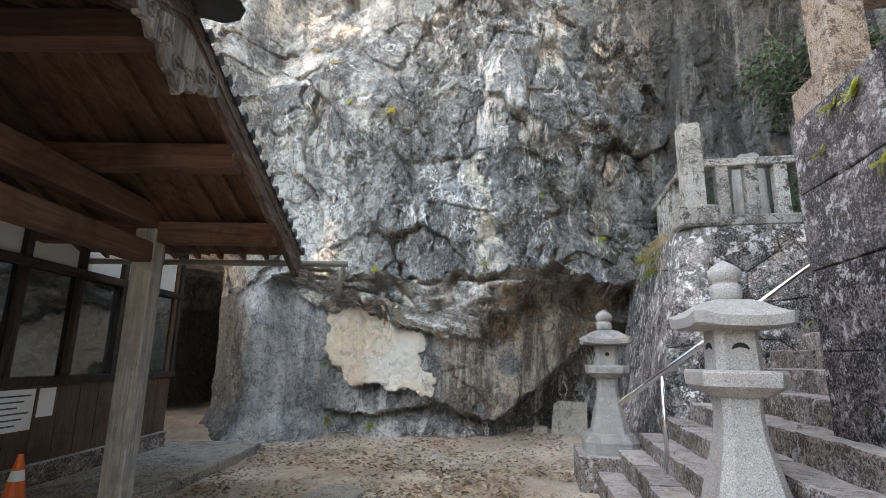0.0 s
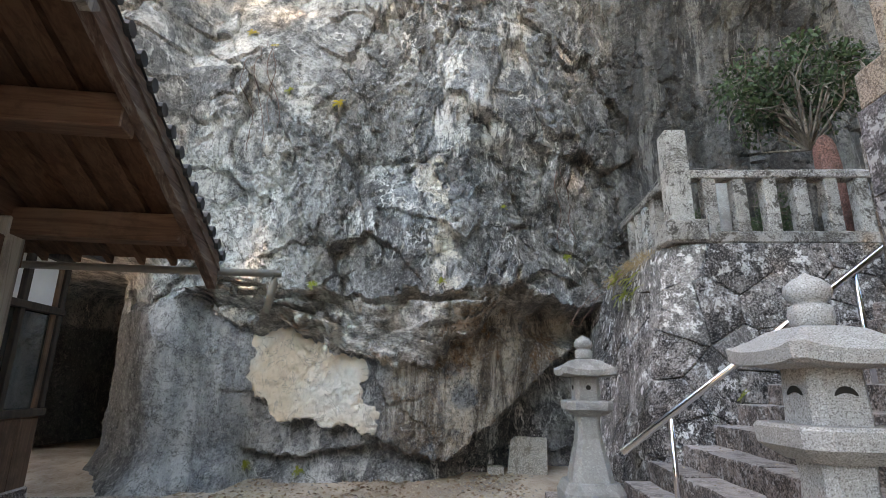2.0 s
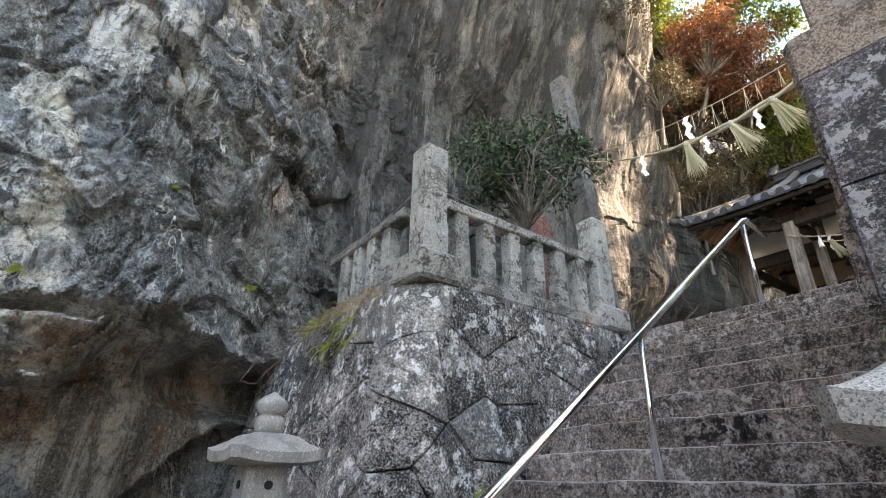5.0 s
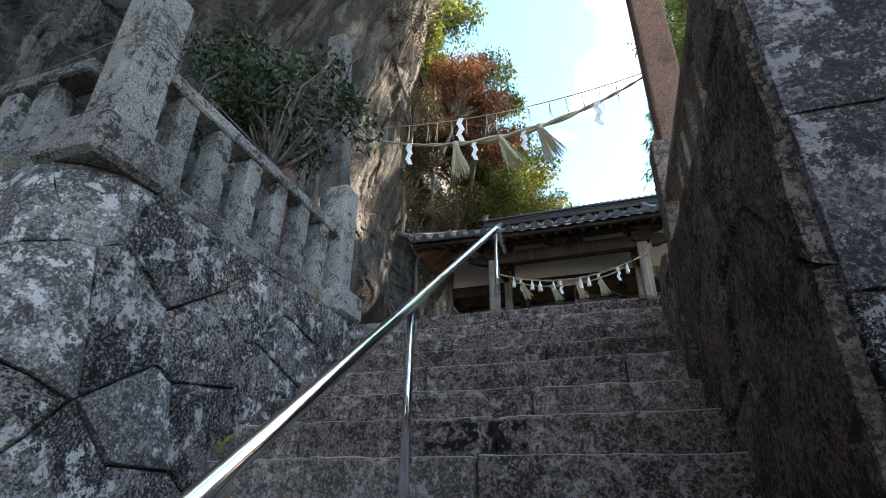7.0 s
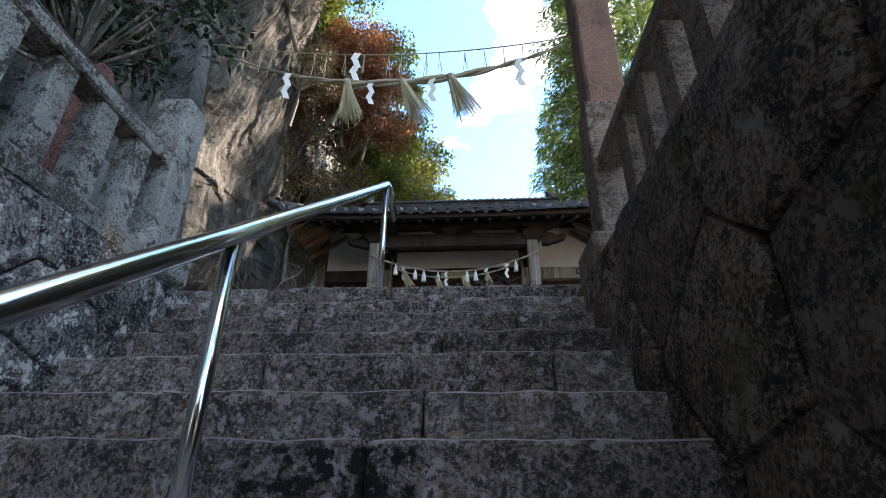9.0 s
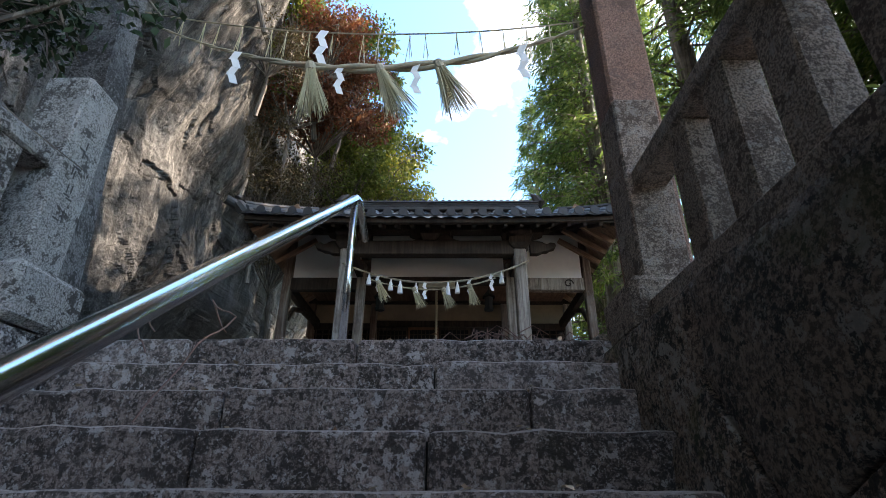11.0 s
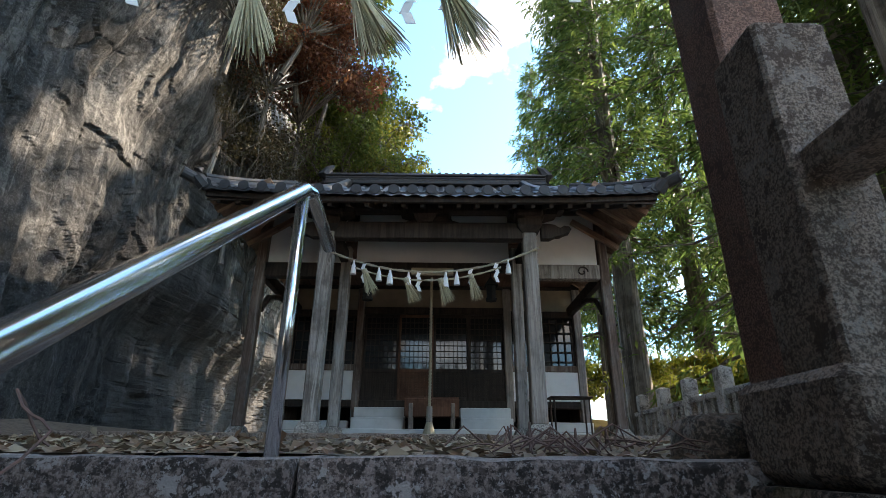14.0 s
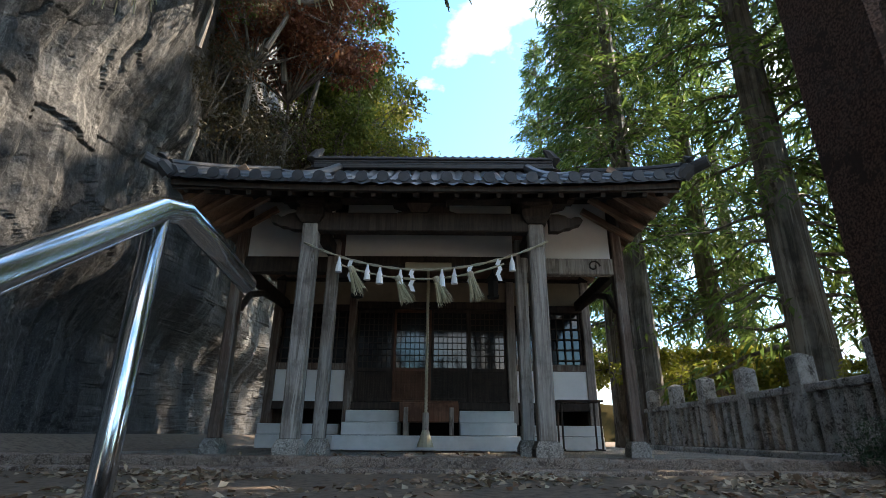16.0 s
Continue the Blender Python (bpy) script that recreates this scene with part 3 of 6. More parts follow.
def facets(P, Q, size, seed):
    """Tilted plates: every point takes the height of its nearest seed's own sloping plane. Also gives the distance to the next plate."""
    P, Q = P / size, Q / size
    ip, iq = np.floor(P).astype(int), np.floor(Q).astype(int)
    best, second, h = np.full(P.shape, 9.0), np.full(P.shape, 9.0), np.zeros(P.shape)
    for a in (-1, 0, 1):
        for b in (-1, 0, 1):
            cp, cq = ip + a, iq + b
            sp, sq_ = cp + _hash(cp, cq, cp * 0 + seed), cq + _hash(cp, cq, cp * 0 + seed + 31)
            dp, dq = P - sp, Q - sq_
            d = np.sqrt(dp * dp + dq * dq)
            g1, g2, g0 = (_hash(cp, cq, cp * 0 + seed + k) - 0.5 for k in (61, 97, 133))
            plane = 1.1 * g1 * dp + 1.1 * g2 * dq + 0.9 * g0
            near = d < best
            second = np.where(near, best, np.minimum(second, d))
            h = np.where(near, plane, h)
            best = np.where(near, d, best)
    return h, second - best


def pale_mask(Y, Z, lip, band, pale):
    """Where the freshly broken pale face lies."""
    wob = 0.12 * fbm(Y * 3, Z * 3, Y * 0 + 40, 4, 0.6)
    return ramp(Z, pale - 0.02, pale + 0.03) * (1 - ramp(Z, band - 0.1, band - 0.04)) * ramp(Y + wob, -3.62, -3.54) * (1 - ramp(Y + wob + 0.25 * (Z - 1.1), -1.84, -1.7))


def cliff_relief(Y, Z):
    o = Y * 0
    wy, wz = 0.1 * fbm(Y * 1.6, Z * 1.6, o + 3, 4), 0.1 * fbm(Y * 1.6 + 9, Z * 1.6, o + 6, 4)
    rough = ramp(4.2 - Y, 0.0, 3.2)
    big = 0.24 * fbm(Y * 0.4, Z * 0.28, o + 1.5, 4)
    # plates lean along a diagonal bedding
    U, V = (Y + 0.45 * Z + wy) * 0.9, (Z - 0.35 * Y + wz) * 0.62
    f1, e1 = facets(U, V, 0.85, 5)
    f2, e2 = facets(U + wz, V + wy, 0.33, 11)
    f4, e4 = facets(U * 1.1 + 4, V * 1.3 + 2, 0.55, 23)
    f3, e3 = facets(Y + 0.3 * wy, Z * 0.8 + 0.3 * wz, 0.13, 17)
    lip, band, pale, crev = cliff_zones(Y, Z)
    under = 1 - ramp(Z, lip - 0.05, lip + 0.1)
    flat = pale_mask(Y, Z, lip, band, pale)
    smooth_left = np.exp(-(((Y + 4.3) / 1.3) ** 2) - ((Z - 3.8) / 1.6) ** 2)
    curtain = ramp(-Y, 3.5, 3.9) * under
    calm = (1 - 0.9 * flat) * (1 - 0.6 * smooth_left) * (1 - 0.6 * under) * (1 - 0.5 * curtain)
    crack = -0.05 * (1 - ramp(e1, 0.0, 0.09)) - 0.02 * (1 - ramp(e2, 0.0, 0.12))
    r1 = 1 - np.abs(fbm(U * 0.8 + 3, V * 1.5, o + 21, 4, 0.55))
    r2 = 1 - np.abs(fbm(Y * 2.2 + 5, Z * 2.8 - Y, o + 27, 3, 0.55))
    crack = crack - 0.3 * np.clip(r1 - 0.86, 0, 1) - 0.12 * np.clip(r2 - 0.85, 0, 1)
    where = 0.5 + 0.5 * ramp(fbm(Y * 0.8, Z * 0.8, o + 12, 3), -0.3, 0.4)
    flute = (1 - rough) * (0.1 * fbm(Y * 1.9 + wy, Z * 0.13, o + 4.4, 4) + 0.03 * fbm(Y * 8, Z * 0.6, o + 2.2, 3))
    fine = 0.024 * fbm(Y * 12, Z * 9, o, 3, 0.6)
    craggy = 0.2 * fbm(U * 1.4, V * 2.2, o + 51, 5, 0.62) - 0.16 * np.abs(fbm(U * 2.4 + 7, V * 2.0, o + 57, 4, 0.6))
    sheetish = 0.22 + 0.78 * ramp(fbm(Y * 0.75 + 2, Z * 0.55, o + 31, 3), -0.12, 0.3)
    amp = (0.3 + 0.7 * rough) * calm * where
    return big + 1.1 * amp * (0.32 * f1 + 0.2 * f4 + (0.16 * f2 + 0.07 * f3) * sheetish + crack + 0.35 * craggy) + flute + fine * (0.5 + 0.5 * rough) * (0.3 + 0.7 * sheetish)


def spaced(stops):
    out = []
    for (a, b, n) in stops:
        out.append(np.linspace(a, b, n, endpoint=False))
    return np.concatenate(out + [[stops[-1][1]]])


us = spaced([(-12, -6, 40), (-6, 3, 380), (3, 12, 230), (12, 34, 60)])
vs = spaced([(-0.4, 4.2, 210), (4.2, 9, 160), (9, 26, 110)])
CY, CZ = np.meshgrid(us, vs, indexing="ij")
CX = cliff_base(CY, CZ) + cliff_relief(CY, CZ)
CX = CX - 3.0 * ramp(CY, 12.5, 22) * 0.4 - np.clip(CZ - 9, 0, 30) * 0.5 * ramp(CY, 9.5, 14)
# undercut behind the shrine hall, added to keep the cliff foot dark
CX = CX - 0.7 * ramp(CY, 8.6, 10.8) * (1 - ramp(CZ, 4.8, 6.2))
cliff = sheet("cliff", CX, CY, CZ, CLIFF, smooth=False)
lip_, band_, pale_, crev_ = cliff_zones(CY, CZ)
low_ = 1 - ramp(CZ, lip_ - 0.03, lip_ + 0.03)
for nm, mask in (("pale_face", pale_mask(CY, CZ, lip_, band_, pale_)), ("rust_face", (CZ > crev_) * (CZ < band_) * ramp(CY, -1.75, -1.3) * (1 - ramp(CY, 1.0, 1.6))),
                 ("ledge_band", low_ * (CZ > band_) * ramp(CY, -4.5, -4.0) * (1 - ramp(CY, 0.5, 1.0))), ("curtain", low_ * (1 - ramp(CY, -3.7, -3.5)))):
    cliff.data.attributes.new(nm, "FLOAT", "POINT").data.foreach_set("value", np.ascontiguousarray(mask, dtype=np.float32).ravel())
tagged(cliff, "grey limestone cliff with pale streaks and an overhanging lip", "cliff", kind="structure")


def cliff_x(y, z):
    i, j = int(np.argmin(np.abs(us - y))), int(np.argmin(np.abs(vs - z)))
    return float(CX[i, j])


# ---- ground and terraces ----
gx = spaced([(-26, -10, 30), (-10, 2, 90), (2, 60, 30)])
gy = spaced([(-40, -8, 20), (-8, 1.9, 80), (1.9, 40, 30)])
GX, GY = np.meshgrid(gx, gy, indexing="ij")
GZ = 0.02 * fbm(GX * 0.8, GY * 0.8, GX * 0, 4) + 0.18 * ramp(-GX, 7.6, 9.6) - 0.03
ground = sheet("ground", GX, GY, GZ, EARTH)
tagged(ground, "bare trodden earth with gravel and fallen leaves", "ground", kind="structure")

LAND = 2.95
tx = spaced([(-13, -7, 30), (-7, 2, 60), (2, 60, 30)])
ty = spaced([(4.75, 10, 50), (10, 60, 40)])
TX, TY = np.meshgrid(tx, ty, indexing="ij")
TZ = LAND + 0.13 * ramp(TY, 5.0, 7.4) + 0.015 * fbm(TX * 1.2, TY * 1.2, TX * 0, 4) + 0.3 * ramp(-TX, 8.3, 10.0)
terrace = sheet("ground_upper", TX, TY, TZ, HUMUS)
tagged(terrace, "upper terrace of bare earth strewn with dead leaves", "ground", kind="structure")

# ---- stone stairs: (front edge, tread height) from the top down ----
EDGES = [(4.53, 2.96), (4.38, 2.81), (4.19, 2.66), (3.94, 2.48), (3.63, 2.28), (3.34, 2.06), (3.07, 1.87), (2.82, 1.66), (2.50, 1.47),
         (2.20, 1.28), (1.92, 1.09), (1.62, 0.91), (1.35, 0.73), (1.10, 0.55), (0.86, 0.39), (0.61, 0.20)]
rng = random.Random(4)


def worn_block(x0, x1, y0, y1, z0, z1, seed, amp=0.009, bev=0.022):
    """A hewn block with uneven, rounded edges."""
    bm = box(x0, x1, y0, y1, z0, z1, 0)
    long_ = [e for e in bm.edges if abs(e.verts[0].co.x - e.verts[1].co.x) > 0.3]
    if long_:
        bmesh.ops.subdivide_edges(bm, edges=long_, cuts=max(1, int((x1 - x0) / 0.14)))
    edges = [e for e in bm.edges if len(e.link_faces) == 2 and e.calc_face_angle(0) > 0.5]
    bmesh.ops.bevel(bm, geom=edges, offset=bev, segments=2, affect="EDGES", profile=0.5)
    for v in bm.verts:
        p = v.co * 6 + Vector((seed * 3.1, seed * 1.7, 0))
        v.co += Vector((0, noise.noise(p), noise.noise(p + Vector((9, 4, 2))))) * amp * 1.6
    return bm


core = bmesh.new()
stairs = empty("stairs")
tagged(stairs, "worn dark stone stairs climbing between two stone walls", "stairs", kind="structure")
for k, (y, z) in enumerate(EDGES):
    back = EDGES[k - 1][0] + 0.14 if k else 5.05
    low = EDGES[k + 1][1] - 0.1 if k + 1 < len(EDGES) else -0.15
    left = -6.62 if k < 12 else -6.62 + (k - 11) * 0.1
    right = -3.48 if k < 11 else -2.7
    core = box(left + 0.03, right - 0.03, y + 0.06, back, low - 0.02, z - 0.04, 0, bm=core)
    cuts = [left]
    while cuts[-1] < right - 1.5:
        cuts.append(cuts[-1] + rng.uniform(0.75, 1.35))
    cuts.append(right)
    for a, b in zip(cuts, cuts[1:]):
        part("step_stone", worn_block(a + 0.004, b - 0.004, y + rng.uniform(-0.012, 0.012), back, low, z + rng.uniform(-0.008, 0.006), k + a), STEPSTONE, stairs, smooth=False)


part("stair_core", core, JOINT, stairs, "packed earth under the steps")


# ---- retaining walls of fitted stones ----
def clip_poly(poly, mx, my, nx, ny):
    out = []
    for (x0, y0), (x1, y1) in zip(poly, poly[1:] + poly[:1]):
        d0, d1 = (x0 - mx) * nx + (y0 - my) * ny, (x1 - mx) * nx + (y1 - my) * ny
        if d0 <= 0:
            out.append((x0, y0))
        if d0 * d1 < 0:
            t = d0 / (d0 - d1)
            out.append((x0 + (x1 - x0) * t, y0 + (y1 - y0) * t))
    return out


def fitted_wall(name, label, surf, width, height, cw, ch, jitter, seed, gap=0.003, swell=0.016, stone=None):
    """A wall of fitted stones on surf(along, up, out). cw, ch: mean stone size; jitter 0 gives ashlar courses, 0.4 a polygonal bond."""
    r = random.Random(seed)
    wall = empty(name)
    tagged(wall, label, "stone wall", kind="structure")
    nu, nw = max(2, round(width / 0.3)), 6
    rings = []
    bm = bmesh.new()
    grid = [[bm.verts.new(surf(width * i / nu, height * j / nw, -0.035)) for j in range(nw + 1)] for i in range(nu + 1)]
    for i in range(nu):
        for j in range(nw):
            bm.faces.new((grid[i][j], grid[i + 1][j], grid[i + 1][j + 1], grid[i][j + 1]))
    part("wall_core", bm, JOINT, wall)
    rows = max(1, round(height / ch))
    seeds = []
    for j in range(rows):
        n = max(1, round(width / cw * r.uniform(0.85, 1.15)))
        off = r.random()
        for i in range(-1, n + 2):
            seeds.append(((i + off + jitter * r.uniform(-0.6, 0.6)) * width / n, (j + 0.5 + jitter * r.uniform(-0.5, 0.5)) * height / rows))
    cells_ = []
    if jitter == 0:
        for j in range(rows):
            cut = [0.0]
            while cut[-1] < width - 1.4 * cw:
                cut.append(cut[-1] + r.uniform(0.7, 1.35) * cw)
            cut.append(width)
            cells_ += [[(a, j * height / rows), (b, j * height / rows), (b, (j + 1) * height / rows), (a, (j + 1) * height / rows)] for a, b in zip(cut, cut[1:])]
        seeds = []
    for (sx, sy) in seeds:
        poly = [(0, 0), (width, 0), (width, height), (0, height)]
        for (ox, oy) in seeds:
            dx, dy = ox - sx, oy - sy
            if (dx or dy) and abs(dx) < cw * 3 and abs(dy) < ch * 3 and poly:
                poly = clip_poly(poly, (sx + ox) / 2, (sy + oy) / 2, dx, dy)
        if len(poly) > 2:
            cells_.append(poly)
    for poly in cells_:
        rim = []
        for (x0, y0), (x1, y1) in zip(poly, poly[1:] + poly[:1]):
            L = math.hypot(x1 - x0, y1 - y0)
            for k in range(max(1, int(L / 0.13))):
                t = k / max(1, int(L / 0.13))
                rim.append((x0 + (x1 - x0) * t, y0 + (y1 - y0) * t))
        cx, cy = sum(p[0] for p in rim) / len(rim), sum(p[1] for p in rim) / len(rim)
        if max(math.hypot(x - cx, y - cy) for x, y in rim) < 0.07:
            continue
        proud = r.uniform(-0.3, 1.0) * swell
        bm = bmesh.new()
        loops = []
        for inset, out in ((gap, -0.06), (gap, 0.0), (gap + 0.01, 0.01 + proud), (0.06, 0.016 + proud), (0.2, 0.02 + proud)):
            pts = []
            for (x, y) in rim:
                d = math.hypot(x - cx, y - cy) + 1e-6
                wob = 0.012 * noise.noise(Vector((x * 7, y * 7, seed)))
                inset_ = min(inset, d * 0.8)
                k = (d - inset_ + (wob if 0.03 < x < width - 0.03 else 0)) / d
                X, Y = cx + (x - cx) * k, cy + (y - cy) * k
                o = out + (0.012 * noise.noise(Vector((X * 9, Y * 9, seed))) if out > 0.005 else 0)
                pts.append(bm.verts.new(surf(min(max(X, 0), width), min(max(Y, 0), height), o)))
            loops.append(pts)
        n = len(rim)
        for a_, b_ in zip(loops, loops[1:]):
            for i in range(n):
                bm.faces.new((a_[i], a_[(i + 1) % n], b_[(i + 1) % n], b_[i]))
        c = bm.verts.new(surf(cx, cy, 0.03 + proud))
        for i in range(n):
            bm.faces.new((loops[-1][i], loops[-1][(i + 1) % n], c))
        part("wall_stone", bm, stone or WALLSTONE, wall)
    return wall


WTOP, WBASE = 2.9, -0.1


def west_wall(s, w, out):
    """From the cliff along the yard, round a blunt corner and up beside the stairs."""
    front, rad = 3.0, 0.3
    arc = rad * math.pi / 2
    if s < front:
        p, n = Vector((-6.58 - (front - s), 1.74, 0)), Vector((0, -1, 0))
    elif s < front + arc:
        a = (s - front) / rad
        n = Vector((math.sin(a), -math.cos(a), 0))
        p = Vector((-6.58, 2.04, 0)) + n * rad
    else:
        p, n = Vector((-6.28, 2.04 + (s - front - arc), 0)), Vector((1, 0, 0))
    lean = (0.17 * abs(n.y) + 0.02 * abs(n.x)) * (WTOP - WBASE - w)
    q = p + n * (lean + out)
    q.z = WBASE + w
    return q


fitted_wall("wall_west", "fitted stone retaining wall blotched with black and pale lichen", west_wall, 6.3, 3.0, 0.55, 0.45, 0.75, 3)
fill = part("ground_terrace", box(-9.9, -6.4, 1.95, 4.95, -0.1, 2.9, 0), EARTH, None)
tagged(fill, "bare earth of the small fenced terrace", "ground", kind="structure")
fitted_wall("wall_east_stairs", "dark damp stone wall along the stairs, mossy and stained", lambda s, w, o: Vector((-3.71 + 0.036 * s - o, 4.72 - s, -0.1 + w)), 2.97, 3.0, 0.75, 0.5, 0.4, 8, swell=0.022, stone=MOSSWALL)
fitted_wall("wall_east_front", "hewn stone block wall speckled with pale lichen", lambda s, w, o: Vector((-3.6 + s, 1.75 - o, -0.1 + w)), 7.5, 3.0, 0.85, 0.5, 0.0, 11, swell=0.012, stone=EASTSTONE)
fill = part("ground_terrace_east", box(-3.5, 20, 1.82, 4.95, -0.1, 2.9, 0), EARTH, None)
tagged(fill, "earth behind the stone wall", "ground", kind="structure")


# ---- stone fences ----
def hewn(x0, x1, y0, y1, z0, z1, amp=0.004, bev=0.012, cap=0.0):
    bm = box(x0, x1, y0, y1, z0, z1, 0)
    if cap:
        top = [v for v in bm.verts if v.co.z > z1 - 1e-4]
        f = [f for f in bm.faces if all(v in top for v in f.verts)][0]
        c = f.calc_center_median()
        bmesh.ops.poke(bm, faces=[f])
        for v in bm.verts:
            if (v.co - c).length < 1e-3:
                v.co.z += cap
    bmesh.ops.bevel(bm, geom=bm.edges[:], offset=bev, segments=1, affect="EDGES")
    return bm


def fence(name, label, p, q, z0, stone=None, plinth=0.14, h=0.73, post=0.14, gap=0.33, rail=0.1, ends=(True, True), end_h=1.0, end_w=0.24, mids=0, margin=0.24):
    """A shrine fence of square posts between a plinth and a top rail, with stout end posts."""
    p, q = Vector((*p, 0)), Vector((*q, 0))
    L = (q - p).length
    turn = math.degrees(math.atan2(q.y - p.y, q.x - p.x))
    f = empty(name, pose(p.x, p.y, z0, 0, 0, turn))
    tagged(f, label, "stone fence")
    part("plinth", hewn(0, L, -0.16, 0.16, 0, plinth, bev=0.02), stone or POSTSTONE, f)
    part("top_rail", hewn(0.05, L - 0.05, -0.085, 0.085, plinth + h - rail, plinth + h, bev=0.014), stone or POSTSTONE, f, "flat grey stone rail with lichen on top")
    n = max(2, round((L - 2 * margin) / gap))
    for k in range(n):
        x = margin + (L - 2 * margin) * (k + 0.5) / n
        part("fence_post", hewn(x - post / 2, x + post / 2, -post / 2, post / 2, plinth, plinth + h - rail, bev=0.01), stone or POSTSTONE, f)
    for k in range(1, mids):
        x = L * k / mids
        part("end_post", hewn(x - end_w / 2, x + end_w / 2, -end_w / 2, end_w / 2, plinth, plinth + end_h, cap=0.06, bev=0.012), stone or POSTSTONE, f)
    for k, x in enumerate((0, L)):
        if ends[k]:
            part("end_plinth", hewn(x - 0.22, x + 0.22, -0.22, 0.22, 0.0, plinth + 0.12, bev=0.03), stone or POSTSTONE, f)
            part("end_post", hewn(x - end_w / 2, x + end_w / 2, -end_w / 2, end_w / 2, plinth + 0.12, plinth + end_h, cap=0.06, bev=0.012), stone or POSTSTONE, f, "stout square stone post carved with worn writing")
    return f


fence("stone_fence", "grey stone shrine fence on the wall beside the stairs", (-6.45, 1.93), (-6.45, 4.22), 2.9, end_h=1.2, margin=0.17)
fence("stone_fence", "grey stone shrine fence running to the cliff", (-8.35, 1.93), (-6.69, 1.93), 2.9, ends=(False, False))
fence("stone_fence", "brown-stained stone shrine fence above the dark stair wall", (-3.42, 2.0), (-3.45, 4.4), 2.9, stone=BROWNSTONE, end_h=1.2, post=0.15, gap=0.3, margin=0.42)
fence("stone_fence", "old grey stone shrine fence along the precinct edge", (0.02, 7.6), (0.5, 17.5), 3.05, plinth=0.2, h=0.8, gap=0.27, end_h=1.15, mids=7)


# ---- stone lanterns ----
def crescent(r, depth, y, z, s):
    """A dark sickle-shaped plug that stands in for a shaded recess."""
    top = [(r * math.cos(a), r * math.sin(a)) for a in np.linspace(math.radians(12), math.radians(168), 9)]
    low = [(-x * 0.96, 0.45 * h) for x, h in top[1:-1]]
    pts = top + low
    return loft([[(x * s, y * s, (z + h) * s) for x, h in pts], [(x * s, (y - depth) * s, (z + h) * s) for x, h in pts]])


def lantern(label, m, s, stone, opening):
    """A square granite lantern with a flared roof and a double-bulb finial, 1.6 high at s = 1."""
    ob = empty("stone_lantern", m)
    tagged(ob, label, "stone lantern", group="stone lanterns by the stairs")

    def sq(r, z, n=16):
        return ring(r * s, z * s, n, True)
    part("foot", loft([sq(.29, 0), sq(.29, .12), sq(.275, .15), sq(.24, .21)]), stone, ob)
    part("shaft", loft([sq(.2, .21), sq(.185, .3), sq(.15, .45), sq(.118, .6), sq(.108, .72), sq(.115, .81)]), stone, ob)
    part("tray", loft([sq(.14, .81), sq(.2, .85), sq(.225, .87), sq(.23, .94), sq(.222, .955)]), stone, ob)
    part("fire_box", loft([sq(.128, .955), sq(.12, 1.18)]), stone, ob)
    # dark plugs imitate the shade inside the openings
    for a in range(4):
        if opening == "crescent":
            o = crescent(.05, .012, .128, 1.06, s)
        else:
            o = loft([[(p[0], .131 * s, p[1] + 1.08 * s) for p in [(.024 * s * math.cos(k * .6283), .024 * s * math.sin(k * .6283)) for k in range(10)]],
                      [(p[0], .118 * s, p[1] + 1.08 * s) for p in [(.024 * s * math.cos(k * .6283), .024 * s * math.sin(k * .6283)) for k in range(10)]]])
        o.transform(pose(0, 0, 0, 0, 0, 90 * a))
        part("light_opening", o, DARK, ob, "dark plug in place of the shaded light opening")
    rings = []
    for (r, z, lift) in ((.12, 1.18, 0), (.24, 1.19, .012), (.265, 1.195, .03), (.272, 1.25, .045), (.245, 1.27, .02), (.19, 1.31, 0), (.14, 1.345, 0), (.085, 1.36, 0)):
        rr = []
        for (x, y, z_) in ring(r * s, z * s, 40, True):
            k = min(abs(x), abs(y)) / (max(abs(x), abs(y)) + 1e-6)
            rr.append((x, y, z_ + lift * s * k ** 3))
        rings.append(rr)
    part("roof", loft(rings), stone, ob, "flared roof with upturned corners")
    prof = [(.075, 1.355), (.085, 1.375), (.09, 1.41), (.082, 1.45), (.062, 1.462), (.08, 1.475), (.096, 1.51), (.09, 1.54), (.06, 1.57), (.025, 1.59), (.004, 1.605)]
    part("finial", loft([ring(r * s, z * s, 20) for r, z in prof]), stone, ob, "onion-shaped finial", smooth=True)
    return ob


lantern("pale speckled granite lantern at the foot of the stairs", pose(-3.31, 1.13, 0.33, 0, 0, 93), 1.0, GRANITE, "crescent")
lantern("weathered grey granite lantern on a low kerb before the wall", pose(-6.42, 0.8, 0.33, 0, 0, 91), 1.0, OLDGRANITE, "round")
for (x0, x1, y0, y1, z, sd) in ((-6.95, -6.0, 0.42, 1.24, 0.33, 2.2), (-3.68, -2.94, 0.76, 1.53, 0.33, 5.1)):
    kerb = link("lantern_kerb", worn_block(x0, x1, y0, y1, -0.1, z, sd), STEPSTONE)
    tagged(kerb, "rough stone base block under a granite lantern", "stone block")

# ---- handrail ----
rail_ob = empty("handrail")
tagged(rail_ob, "polished steel handrail on slim posts up the stairs", "handrail")
RX = -5.0
part("rail_tube", tube([(RX, 0.73, 0.96), (RX, 2.6, 2.318), (RX, 4.6, 3.797), (RX, 4.68, 3.828), (RX, 4.78, 3.82), (RX - 0.02, 5.12, 3.8)], 0.027, 14), STEEL, rail_ob, smooth=True)
for (y, b, t) in ((1.1, 0.36, 1.24), (2.6, 1.45, 2.31), (4.6, 2.93, 3.79)):
    part("rail_post", tube([(RX, y, b), (RX, y, t)], 0.021, 12), STEEL, rail_ob, smooth=True)


